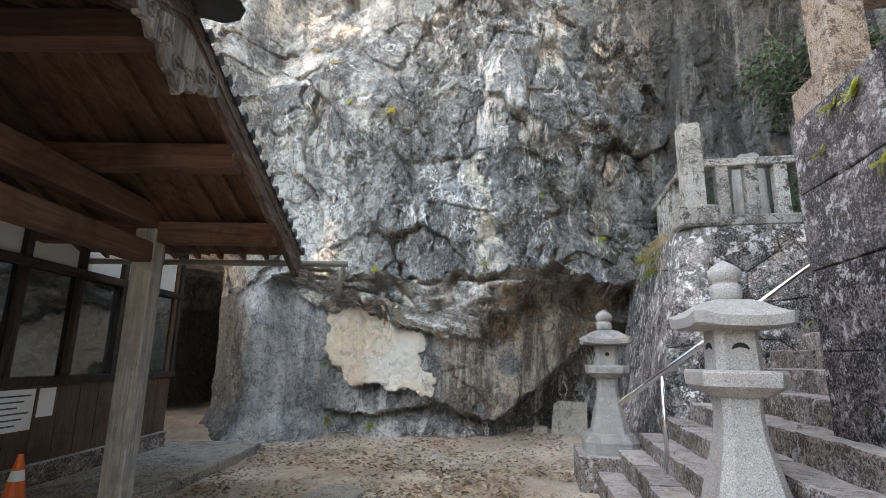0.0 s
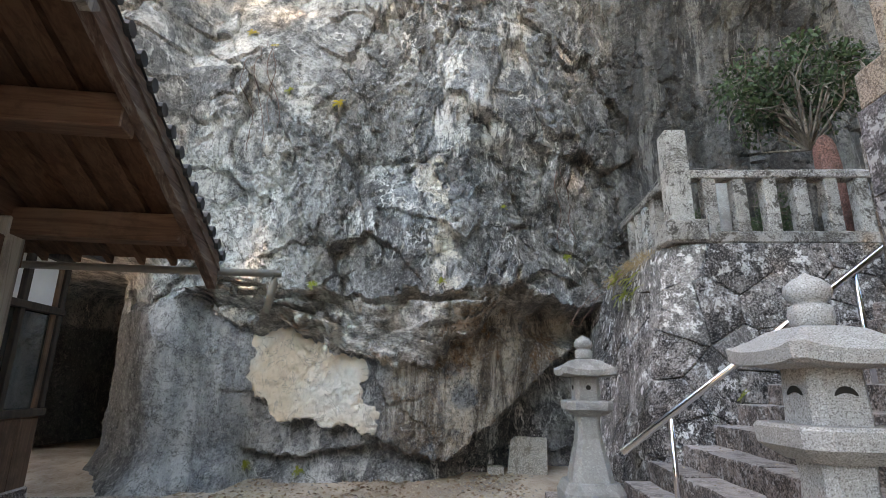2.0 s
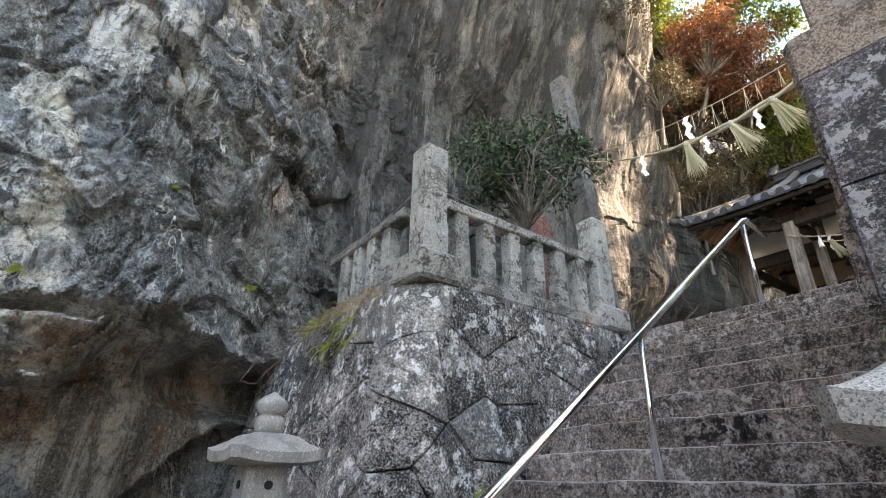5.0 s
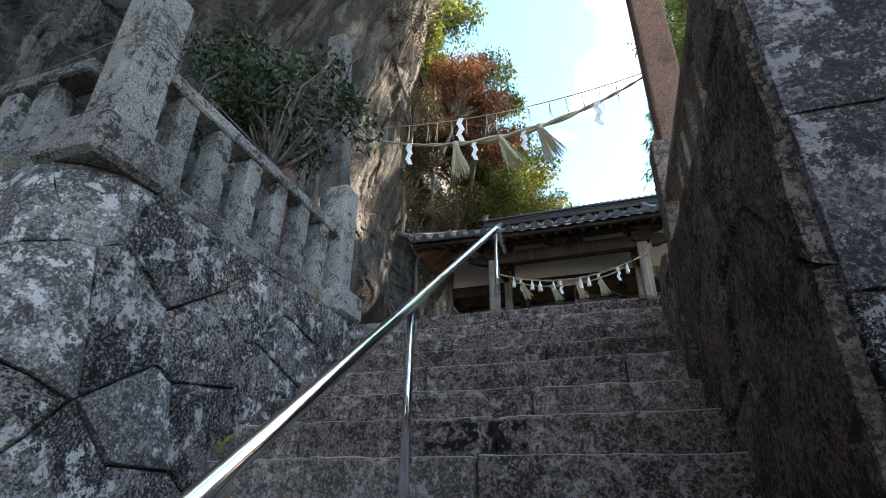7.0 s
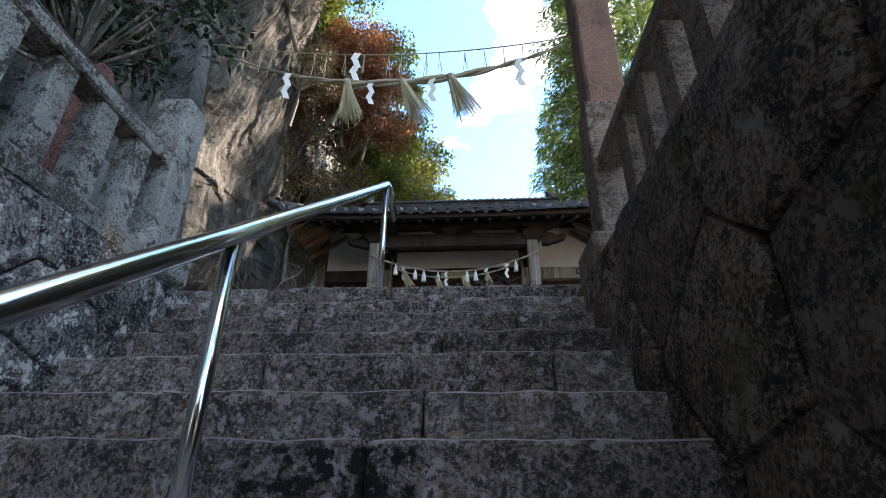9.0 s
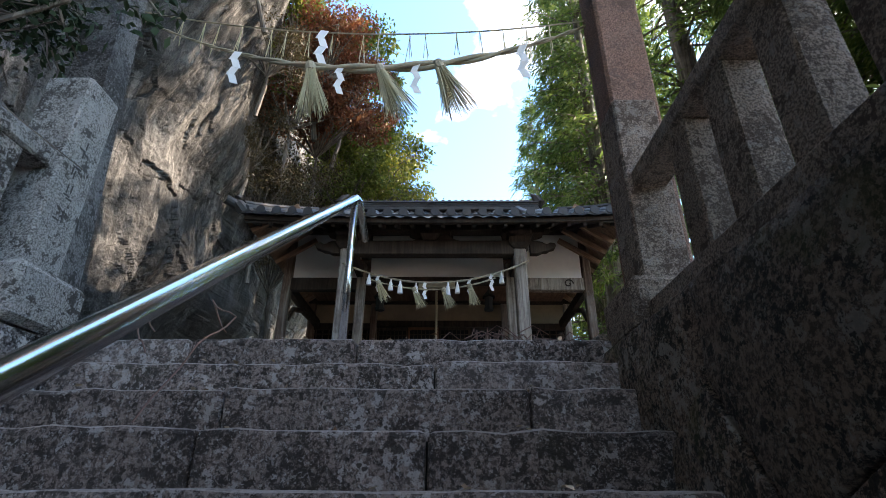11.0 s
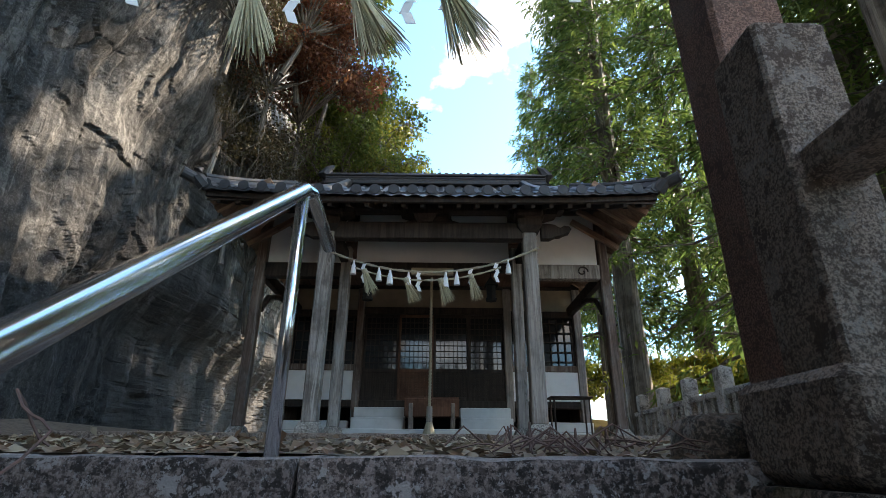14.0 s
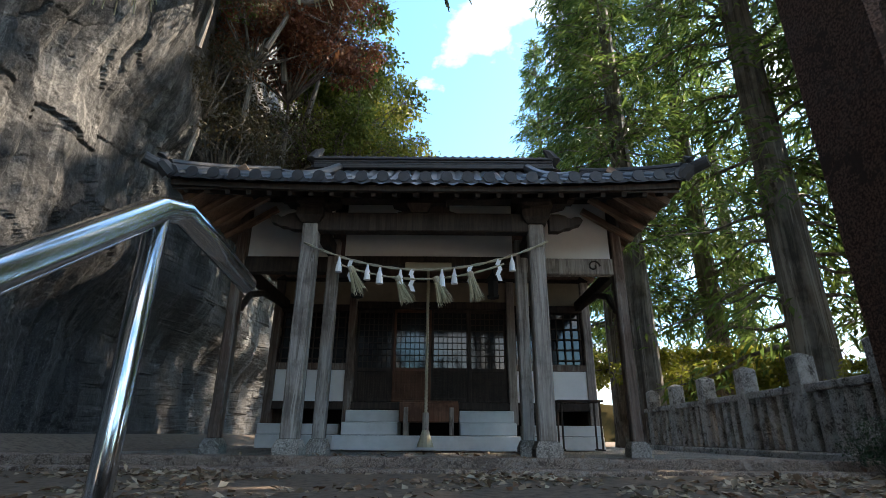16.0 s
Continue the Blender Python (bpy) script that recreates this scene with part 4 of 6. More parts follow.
# ---- tall poles of the straw rope ----
pole_bm = loft([[(x - dx, y, z) for x, y in ((-6.86, 4.68), (-6.6, 4.68), (-6.6, 4.9), (-6.86, 4.9))] for dx, z in ((0, 2.85), (0.1, 3.9), (0.2, 4.95), (0.4, 7.2))])
bmesh.ops.bevel(pole_bm, geom=[e for e in pole_bm.edges if abs(e.verts[0].co.z - e.verts[1].co.z) > 0.1], offset=0.015, segments=1, affect="EDGES")
pole = link("rope_pole", pole_bm, DARKPOLE)
tagged(pole, "tall leaning grey stone pole holding the straw rope", "stone pole")
pillar = empty("gate_pillar")
tagged(pillar, "tall square red-brown weathered pillar at the head of the stairs", "pillar")
part("shaft", hewn(-3.42, -3.11, 4.66, 4.96, 3.0, 7.4, bev=0.02), REDPILLAR, pillar)
part("base", hewn(-3.46, -3.07, 4.645, 5.0, 2.85, 3.01, bev=0.02), BROWNSTONE, pillar)

# ---- shrine hall; its own origin is between the porch posts, on the platform ----
HX, HY, HZ = -4.68, 9.75, 3.2
platform = empty("platform", pose(HX, HY, HZ))
tagged(platform, "low worn concrete platform under the shrine hall", "platform", kind="structure")
part("slab", box(-4.6, 4.7, -0.55, 8.5, -0.3, -0.04, 0.02), CONCRETE, platform)
part("kerb", worn_block(-4.62, 4.72, -0.72, -0.5, -0.32, 0.0, 3.3, bev=0.02), BROWNSTONE, platform, "mossy stained concrete kerb")
part("lower_kerb", worn_block(-4.9, 4.9, -1.1, -0.85, -0.33, -0.085, 6.3, bev=0.02), BROWNSTONE, platform)

hall = empty("shrine_hall", pose(HX, HY, HZ))
tagged(hall, "old timber shrine hall with white plaster panels and dark tiled roof", "shrine")


def hp(name, bm, mat, label="", smooth=False, parent=None):
    return part(name, bm, mat, parent or hall, label, smooth)


def timber(x0, x1, y0, y1, z0, z1, mat, name="beam", label="", parent=None):
    return hp(name, box(x0, x1, y0, y1, z0, z1, 0.012), mat, label, parent=parent)


# posts on stone shoes
for (x, y, w, h, nm) in ((-1.47, 0, .098, 2.72, "porch_post"), (1.38, 0, .098, 2.72, "porch_post"), (-1.38, 1.0, .08, 2.9, "inner_post"), (1.33, 1.0, .08, 2.9, "inner_post"),
                         (-2.73, 1.0, .075, 3.5, "corner_post"), (2.73, 1.0, .075, 3.5, "corner_post")):
    p = hp(nm, hewn(x - w, x + w, y - w, y + w, 0.14, h, bev=0.018), GREYWOOD if nm != "corner_post" else BROWNPOST, "weathered square wooden post")
    hp("shoe", loft([ring((w + .05), -.06, 4, True, x, y), ring((w + .05), .07, 4, True, x, y), ring((w + .012), .15, 4, True, x, y)]), CONCRETE, parent=p)
    if nm == "porch_post":
        hp("capital", box(x - .2, x + .2, -.2, .2, 2.95, 3.05, .03), DARKWOOD, parent=p)
        hp("bearing_block", loft([ring(.11, 2.72, 4, True, x, 0), ring(.17, 2.8, 4, True, x, 0), ring(.17, 2.9, 4, True, x, 0)]), DARKWOOD, parent=p)


def cloud_nose(x, sgn):
    """The carved cloud end of a porch beam."""
    prof = [(0, -.1), (.12, -.1), (.2, -.06), (.27, -.055), (.33, -.02), (.4, 0), (.43, .05), (.4, .09), (.33, .1), (.28, .07), (.24, .08), (.2, .11), (.12, .13), (0, .13)]
    return loft([[(x + sgn * u, -.06, 2.74 + w) for u, w in prof], [(x + sgn * u, .06, 2.74 + w) for u, w in prof]])


timber(-1.4, 1.4, -.08, .08, 2.62, 2.87, DARKWOOD, "porch_beam", "dark curved porch beam")
for x, sg in ((-1.58, -1), (1.56, 1)):
    hp("beam_nose", cloud_nose(x, sg), DARKWOOD, "carved cloud-shaped beam end")
timber(-1.9, 1.9, -.1, .1, 3.05, 3.17, DARKWOOD, "bracket_beam")
for x in (-1.47, -.1, 1.45):
    hp("bracket", loft([ring(.1, 2.87, 4, True, x, 0), ring(.16, 2.97, 4, True, x, 0), ring(.34, 3.0, 4, True, x, 0, ry=.1), ring(.36, 3.06, 4, True, x, 0, ry=.1)]), DARKWOOD, "dark bracket block")
hp("frog_leg_strut", loft([[(u, -.04, 2.88 + w) for u, w in ((-.4, 0), (-.3, .03), (-.2, .1), (-.1, .17), (.1, .17), (.2, .1), (.3, .03), (.4, 0))], [(u, .04, 2.88 + w) for u, w in ((-.4, 0), (-.3, .03), (-.2, .1), (-.1, .17), (.1, .17), (.2, .1), (.3, .03), (.4, 0))]]), DARKWOOD, "carved strut")
for x in (-1.4, 1.38):
    timber(x - .06, x + .06, .1, 1.0, 2.62, 2.82, DARKWOOD, "porch_tie")

# upper plaster band on the outer row, with its rails
for (x0, x1, z0, z1) in ((-2.63, -1.42, 2.62, 3.52), (1.42, 2.63, 2.62, 3.52), (-1.22, 1.22, 2.64, 3.02), (-1.22, -.3, 3.2, 3.49), (.3, 1.22, 3.2, 3.49)):
    hp("plaster_panel", box(x0, x1, .97, 1.03, z0, z1, 0), PLASTER, "white plaster panel")
timber(-2.65, 2.65, .93, 1.07, 3.5, 3.6, DARKWOOD, "wall_plate")
timber(-1.3, 1.3, .94, 1.06, 3.02, 3.2, DARKWOOD, "rail_beam")
timber(-.3, .3, .94, 1.06, 3.2, 3.42, DARKWOOD, "rail_block")
for (x0, x1, mt) in ((-2.65, -1.4, DARKWOOD), (1.4, 2.65, GREYWOOD)):
    b = timber(x0, x1, .93, 1.07, 2.38, 2.62, mt, "tie_beam", "weathered tie beam with a carved scroll")
    if x0 > 0:
        pts = [(x1 - .28 + .09 * math.cos(a) * (1 - a / 9), .92, 2.5 + .09 * math.sin(a) * (1 - a / 9)) for a in np.linspace(0, 7, 18)]
        hp("scroll", tube(pts, .012, 6), DARKWOOD, parent=b)
timber(-1.3, 1.3, .94, 1.06, 2.5, 2.64, DARKWOOD, "lintel")
plaque = hp("name_board", box(-.33, .33, .86, .92, 2.4, 2.52, .008), mat_plain("faded_board", (0.36, 0.29, 0.2), 0.8), "faded yellowish wooden board")

# body of the hall
BY = 3.35
# side walls added to close the body and block sun beside the hall
for s_ in (-1, 1):
    hp("side_wall", box(min(s_ * 2.78, s_ * 2.84), max(s_ * 2.78, s_ * 2.84), BY + .09, BY + .9, 0.0, 3.5, 0), BROWNBOARD, "dark boarded side wall added to block sun")
hp("back_wall", box(-2.85, 2.85, BY + .9, BY + 3.2, 0.0, 3.5, 0), DARK, "near-black back wall standing in for the unlit room")
for s_ in (-1, 1):
    hp("foundation", box(min(s_ * 1.58, s_ * 2.98), max(s_ * 1.58, s_ * 2.98), BY - .12, BY + .1, -.02, .2, .01), PAINTWHITE, "white-painted concrete footing")
    hp("foundation", box(min(s_ * 1.58, s_ * 2.98), max(s_ * 1.58, s_ * 2.98), BY - .08, BY + .1, .205, .38, .01), PAINTWHITE)
    hp("dado", box(min(s_ * 1.52, s_ * 2.82), max(s_ * 1.52, s_ * 2.82), BY - .02, BY + .03, .76, 1.3, 0), PLASTER, "white plaster dado panel")
    timber(min(s_ * 1.5, s_ * 2.85), max(s_ * 1.5, s_ * 2.85), BY - .05, BY + .08, .62, .75, DARKWOOD, "sill_beam")
    timber(min(s_ * 1.5, s_ * 2.85), max(s_ * 1.5, s_ * 2.85), BY - .05, BY + .08, 1.3, 1.42, BROWNPOST, "window_sill")
    timber(min(s_ * 1.5, s_ * 2.85), max(s_ * 1.5, s_ * 2.85), BY - .05, BY + .08, 2.36, 2.5, DARKWOOD, "window_head")
    for x in (1.46, 2.86):
        timber(s_ * x - .075, s_ * x + .075, BY - .08, BY + .08, 0.38, 2.95, GREYWOOD if s_ > 0 else BROWNPOST, "wall_post", "weathered wall post")
    win = hp("lattice_window", box(min(s_ * 1.56, s_ * 2.78), max(s_ * 1.56, s_ * 2.78), BY + .05, BY + .06, 1.42, 2.36, 0), GLASSDARK, "lattice window with dark glass")
    for k in range(9):
        x = s_ * (1.6 + k * .142)
        hp("bar", box(x - .011, x + .011, BY + .0, BY + .03, 1.42, 2.36, 0), DARKWOOD, parent=win)
    for k in range(5):
        z = 1.5 + k * .19
        hp("bar", box(min(s_ * 1.56, s_ * 2.78), max(s_ * 1.56, s_ * 2.78), BY - .012, BY + .014, z - .011, z + .011, 0), DARKWOOD, parent=win)
    hp("upper_panel", box(min(s_ * 1.5, s_ * 2.85), max(s_ * 1.5, s_ * 2.85), BY, BY + .04, 2.5, 2.95, 0), BEIGE, "dull beige boarded panel")
timber(-2.95, 2.95, BY - .1, BY + .1, 2.95, 3.15, DARKWOOD, "head_beam")
timber(-1.4, 1.4, BY - .06, BY + .08, 2.42, 2.56, DARKWOOD, "door_head")
timber(-1.4, 1.4, BY - .08, BY + .08, .62, .75, DARKWOOD, "threshold")
hp("transom", box(-1.4, 1.4, BY, BY + .04, 2.56, 2.95, 0), BEIGE, "dull beige boarded panel")
# four sliding lattice doors
for k in range(4):
    x0 = -1.38 + k * .69
    y = BY + (.0 if k in (1, 2) else .045)
    tone = REDDOOR if k in (1,) else DARKWOOD
    door = hp("sliding_door", box(x0 + .04, x0 + .65, y + .02, y + .03, .8, 1.3, 0), tone, "lattice sliding door with dark panes")
    pane = hp("pane", box(x0 + .04, x0 + .65, y + .02, y + .027, 1.33, 2.38, 0), GLASSDARK, parent=door)
    for (a, b, c, d_) in ((x0, x0 + .045, .76, 2.42), (x0 + .645, x0 + .69, .76, 2.42)):
        hp("stile", box(a, b, y - .005, y + .04, c, d_, .004), tone, parent=door)
    for (c, d_) in ((.76, .82), (1.28, 1.35), (2.36, 2.42)):
        hp("door_rail", box(x0 + .045, x0 + .645, y - .005, y + .04, c, d_, .004), tone, parent=door)
    for i in range(1, 7):
        x = x0 + .045 + i * .0857
        hp("bar", box(x - .007, x + .007, y + .0, y + .02, 1.35, 2.36, 0), DARKWOOD, parent=door)
    for i in range(1, 9):
        z = 1.35 + i * .113
        hp("bar", box(x0 + .045, x0 + .645, y - .004, y + .016, z - .007, z + .007, 0), DARKWOOD, parent=door)
    grille = bmesh.new()
    for i in range(1, 14):
        x = x0 + .045 + i * .043
        grille = box(x - .006, x + .006, y - .002, y + .02, .82, 1.28, 0, bm=grille)
    for i in range(1, 10):
        z = .82 + i * .046
        grille = box(x0 + .045, x0 + .645, y - .004, y + .018, z - .006, z + .006, 0, bm=grille)
    hp("grille", grille, tone, parent=door)
# side ties from the outer row to the body and ceiling
for s_ in (-1, 1):
    timber(s_ * 2.73 - .06, s_ * 2.73 + .06, 1.1, BY, 2.4, 2.58, DARKWOOD, "side_beam")
    hp("arched_brace", tube([(s_ * 2.7, 1.15, 1.9), (s_ * 2.72, 1.5, 2.2), (s_ * 2.73, 2.1, 2.38), (s_ * 2.73, 2.9, 2.42)], .05, 8), DARKWOOD, "curved timber brace")
hp("ceiling", box(-2.75, 2.75, 1.05, BY + .9, 3.0, 3.04, 0), REDWOOD_Y, "brown boarded ceiling")
for x, h in ((-1.05, 2.38), (.95, 2.38)):
    lamp = empty("hanging_lantern", pose(HX + x, HY + 1.25, HZ + h))
    tagged(lamp, "small dark metal lantern hanging under the beam", "hanging lantern", group="hanging lanterns of the hall")
    part("cap", loft([ring(.11, 0, 6), ring(.13, -.03, 6), ring(.06, .06, 6), ring(.015, .12, 6)]), DARK, lamp)
    part("cage", loft([ring(.085, -.03, 6), ring(.075, -.24, 6)]), DARK, lamp)
    part("foot", loft([ring(.1, -.24, 6), ring(.09, -.28, 6)]), DARK, lamp)
    part("hook", tube([(0, 0, .1), (0, 0, .4)], .006, 6), DARK, lamp)

# white steps, offering box, bell rope, table
steps = empty("hall_steps", pose(HX, HY, HZ))
tagged(steps, "white-painted concrete steps before the hall doors", "steps")
part("lower_step", box(-1.5, 1.5, 2.35, BY - .1, -.02, .2, .012), PAINTWHITE, steps)
for a, b in ((-1.42, -.5), (.5, 1.42)):
    part("middle_step", box(a, b, 2.68, BY - .1, .204, .4, .012), PAINTWHITE, steps)
    part("upper_step", box(a, b, 2.98, BY - .1, .404, .6, .012), PAINTWHITE, steps)
obox = empty("offering_box", pose(HX, HY + 2.58, HZ + .2))
tagged(obox, "brown wooden offering box on two legs", "offering box")
part("chest", box(-.47, .47, -.18, .2, .2, .5, .012), REDDOOR, obox)
for k in range(7):
    part("slat", box(-.46, .46, -.16 + k * .052, -.14 + k * .052, .5, .525, .004), REDDOOR, obox)
for x in (-.36, .36):
    part("leg", box(x - .035, x + .035, -.21, .22, 0, .42, .006), GREYWOOD, obox)
bell = empty("bell_rope", pose(HX - .03, HY + 1.9, HZ))
tagged(bell, "twisted pale bell rope with a wooden grip and tassel", "bell rope")
for k in range(3):
    pts = [(.014 * math.cos(a + k * 2.094), .014 * math.sin(a + k * 2.094), .52 + a * .0275) for a in np.linspace(0, 80, 240)]
    part("strand", tube(pts, .013, 6), ROPE, bell, smooth=True)
part("grip", loft([ring(.05, .28, 8), ring(.055, .3, 8), ring(.05, .52, 8)]), GREYWOOD, bell, "hexagonal wooden grip")
part("tassel", loft([ring(.05, .28, 12), ring(.075, .2, 12), ring(.11, .1, 12), ring(.13, .04, 12)]), ROPE, bell, "frayed rope tassel")
table = empty("side_table", pose(HX + 2.38, HY + 2.5, HZ))
tagged(table, "slim dark metal side table beside the steps", "table")
part("table_top", box(-.36, .36, -.2, .2, .72, .75, .006), DARKWOOD, table)
for x in (-.3, .3):
    for y in (-.16, .16):
        part("leg", tube([(x, y, 0), (x, y, .72)], .016, 8), DARKWOOD, table)
    part("foot_bar", box(x - .02, x + .02, -.22, .22, 0, .025, .004), DARKWOOD, table)

# ---- roof of the hall ----
EW, EY, EZ, RW, RY, RZ, BKY = 3.04, -.7, 2.93, 2.3, 2.75, 5.0, 6.6


def sweep(x):
    """The eave rises gently towards its corners."""
    return 0.07 * abs(x / EW) ** 3


def slope(x, t):
    """A point on the front slope: t 0 at the eave, 1 at the ridge, with a slight sag."""
    z = EZ + (RZ - EZ) * (0.82 * t + 0.18 * t * t) + sweep(x) * (1 - t) ** 2
    return z


roof = hp("roof", bmesh.new(), TILE, "dark grey tiled hip-and-gable roof")
bm = bmesh.new()
nx_, nt = 56, 8
for sgn in (1, -1):
    rows_ = []
    for j in range(nt + 1):
        t = j / nt
        half = EW + (RW - EW) * min(1, t * 2.2)
        y = EY + (RY - EY) * t if sgn > 0 else BKY + (RY - BKY) * t
        rows_.append([bm.verts.new((-half + 2 * half * i / nx_, y, slope(-half + 2 * half * i / nx_, t) + .035 + .022 * math.cos(i * math.pi))) for i in range(nx_ + 1)])
    for a, b in zip(rows_, rows_[1:]):
        for i in range(nx_):
            bm.faces.new((a[i], a[i + 1], b[i + 1], b[i]))
for sg in (-1, 1):
    lo = [(sg * EW, EY + (BKY - EY) * i / 10, EZ + .05 + .07 * abs(2 * i / 10 - 1) ** 3) for i in range(11)]
    hi = [(sg * RW, EY + (RY - EY) * .45 + (BKY - EY) * .55 * i / 10, slope(RW, .45) + .03) for i in range(11)]
    a, b = [bm.verts.new(p) for p in lo], [bm.verts.new(p) for p in hi]
    for i in range(10):
        bm.faces.new((a[i], a[i + 1], b[i + 1], b[i]))
    g = [bm.verts.new(p) for p in ((sg * (RW - .25), EY + (RY - EY) * .45, slope(RW, .45)), (sg * (RW - .25), BKY - (BKY - RY) * .45, slope(RW, .45)), (sg * (RW - .25), RY, RZ))]
    bm.faces.new(g)
bm.to_mesh(roof.data)
bm.free()
# soffit, fascia, rafters
xs_ = [-EW + .04 + (2 * EW - .08) * i / 24 for i in range(25)]
fas = loft([[(x, EY + .04, EZ + sweep(x) - .04), (x, EY + .04, EZ + sweep(x) + .03), (x, EY + .1, EZ + sweep(x) + .03), (x, EY + .1, EZ + sweep(x) - .04)] for x in xs_])
hp("fascia", fas, DARKWOOD, parent=roof)
# near-black wood on front soffit and rafters puts the eave's shade into colour
hp("soffit", loft([[(-EW + .05, EY + .08, EZ - .02), (EW - .05, EY + .08, EZ - .02), (EW - .05, 1.0, EZ + .72), (-EW + .05, 1.0, EZ + .72)], [(-EW + .05, EY + .08, EZ + .01), (EW - .05, EY + .08, EZ + .01), (EW - .05, 1.0, EZ + .75), (-EW + .05, 1.0, EZ + .75)]]), DARKWOOD, "boarded soffit coloured dark as if in shade", parent=roof)
for k in range(24):
    x = -EW + .2 + k * (2 * EW - .4) / 23
    one = box(-.03, .03, 0, 1.78, -.035, .035, .005)
    hp("rafter", one, DARKWOOD, parent=roof).matrix_basis = pose(x, EY + .1, EZ - .05 + sweep(x) * .6, math.degrees(math.atan2(.74, 1.65)))
for sg in (-1, 1):
    s0 = [(sg * (EW - .04), EY + .1, EZ + .02), (sg * (EW - .04), BKY - .1, EZ + .02), (sg * 2.6, BKY - .1, EZ + .5), (sg * 2.6, .7, EZ + .5)]
    # lighter wood puts the light on the side eaves into the colour
    hp("side_soffit", loft([s0, [(x, y, z + .03) for x, y, z in s0]]), LITSOFFIT, "reddish boarded side soffit, coloured as lit", parent=roof)
    for k in range(16):
        y = EY + .35 + k * .42
        one = box(-.85, 0, -.035, .035, -.06, .03, .005) if sg > 0 else box(0, .85, -.035, .035, -.06, .03, .005)
        hp("side_rafter", one, LITSOFFIT, parent=roof).matrix_basis = pose(sg * (EW - .06), y, EZ - .02, 0, sg * 33)
# eave tiles
tile_me = None
for k in range(25):
    x = -EW + .07 + k * (2 * EW - .14) / 24
    if tile_me is None:
        pts = []
        for i in range(9):
            a = math.pi * i / 8
            pts.append((.075 * math.cos(a), .075 * math.sin(a) * .8))
        prof = [(.135, -.015), (.1, -.02)] + pts + [(-.1, -.02), (-.135, -.015), (-.135, -.045), (-.06, -.06), (.06, -.06), (.135, -.045)]
        one = loft([[(u, 0, w) for u, w in prof], [(u, .3, w + .17) for u, w in prof]])
        one = join(one, loft([[(.07 * math.cos(a), -.015, .02 + .07 * math.sin(a)) for a in np.linspace(0, 6.283, 14)[:-1]], [(.07 * math.cos(a), .01, .02 + .07 * math.sin(a)) for a in np.linspace(0, 6.283, 14)[:-1]]]))
        ob = hp("eave_tile", one, TILE, parent=roof)
        tile_me = ob.data
    else:
        ob = new("eave_tile", tile_me)
        ob.parent = roof
    ob.matrix_basis = pose(x, EY - .05, EZ + .075 + sweep(x), 0, 0, 0)
# ridges
for (z, w, h) in ((RZ, .16, .08), (RZ + .085, .13, .05), (RZ + .14, .13, .05), (RZ + .195, .16, .03)):
    hp("ridge_course", box(-RW, RW, RY - w, RY + w, z, z + h, .012), TILE, parent=roof)
hp("ridge_cap", tube([(-RW - .04, RY, RZ + .25), (RW + .04, RY, RZ + .25)], .075, 10), TILE, parent=roof)
for k in range(30):
    x = -RW + .08 + k * (2 * RW - .16) / 29
    hp("ridge_knob", loft([ring(.045, RZ + .31, 8, False, x, RY), ring(.035, RZ + .34, 8, False, x, RY)]), TILE, parent=roof)
for sg in (-1, 1):
    horn = [(sg * (RW + .02), RY, RZ), (sg * (RW + .04), RY, RZ + .25), (sg * (RW - .04), RY, RZ + .42), (sg * (RW - .14), RY, RZ + .5)]
    hp("ridge_end", tube(horn, [.17, .15, .09, .02], 8), TILE, "demon-face ridge end tile", parent=roof)
    pts = []
    for i in range(12):
        t = i / 11 * .45
        half = EW + (RW - EW) * min(1, t * 2.2)
        pts.append((sg * half, EY + (RY - EY) * t, slope(half, t) + .12))
    hp("corner_ridge", tube(pts, .095, 8), TILE, parent=roof)
    hp("corner_ridge_cap", tube([(x, y, z + .1) for x, y, z in pts], .05, 8), TILE, parent=roof)
    x, y, z = pts[0]
    hp("corner_tile", tube([(x - sg * .03, y, z - .05), (x + sg * .05, y - .08, z + .05), (x + sg * .06, y - .08, z + .14), (x + sg * .01, y - .05, z + .2)], [.1, .09, .06, .015], 8), TILE, "curled corner end tile", parent=roof)
    hp("corner_disc", tube([(x + sg * .05, y - .05, z + .02), (x + sg * .2, y - .2, z + .06)], .075, 12), TILE, parent=roof)
    front = [(sg * (RW - .5), EY + (RY - EY) * t, slope(RW - .5, t) + .12) for t in np.linspace(.08, .95, 12)]
    hp("descending_ridge", tube(front, .085, 8), TILE, parent=roof)


# ---- paper streamers, straw tassels, ropes ----
def shide(m, s=1.0):
    """A zigzag paper streamer."""
    ob = empty("paper_streamer", m)
    tagged(ob, "white folded zigzag paper streamer on a rope", "paper streamer", group="paper streamers")
    z, x = 0.0, 0.0
    for k in range(4):
        w, h = .055 * s, .075 * s
        dx = (.03 if k % 2 else -.03) * s
        q = [(x - w / 2, 0, z), (x + w / 2, 0, z), (x + w / 2 + dx, .004, z - h), (x - w / 2 + dx, .004, z - h)]
        one = loft([q, [(a, b + .003, c) for a, b, c in q]])
        one.transform(pose(0, 0.006 * k, 0, 0, 0, 12 * (k % 2) - 6))
        part("fold", one, PAPER, ob)
        x, z = x + dx * 0.6, z - h * 0.92
    return ob


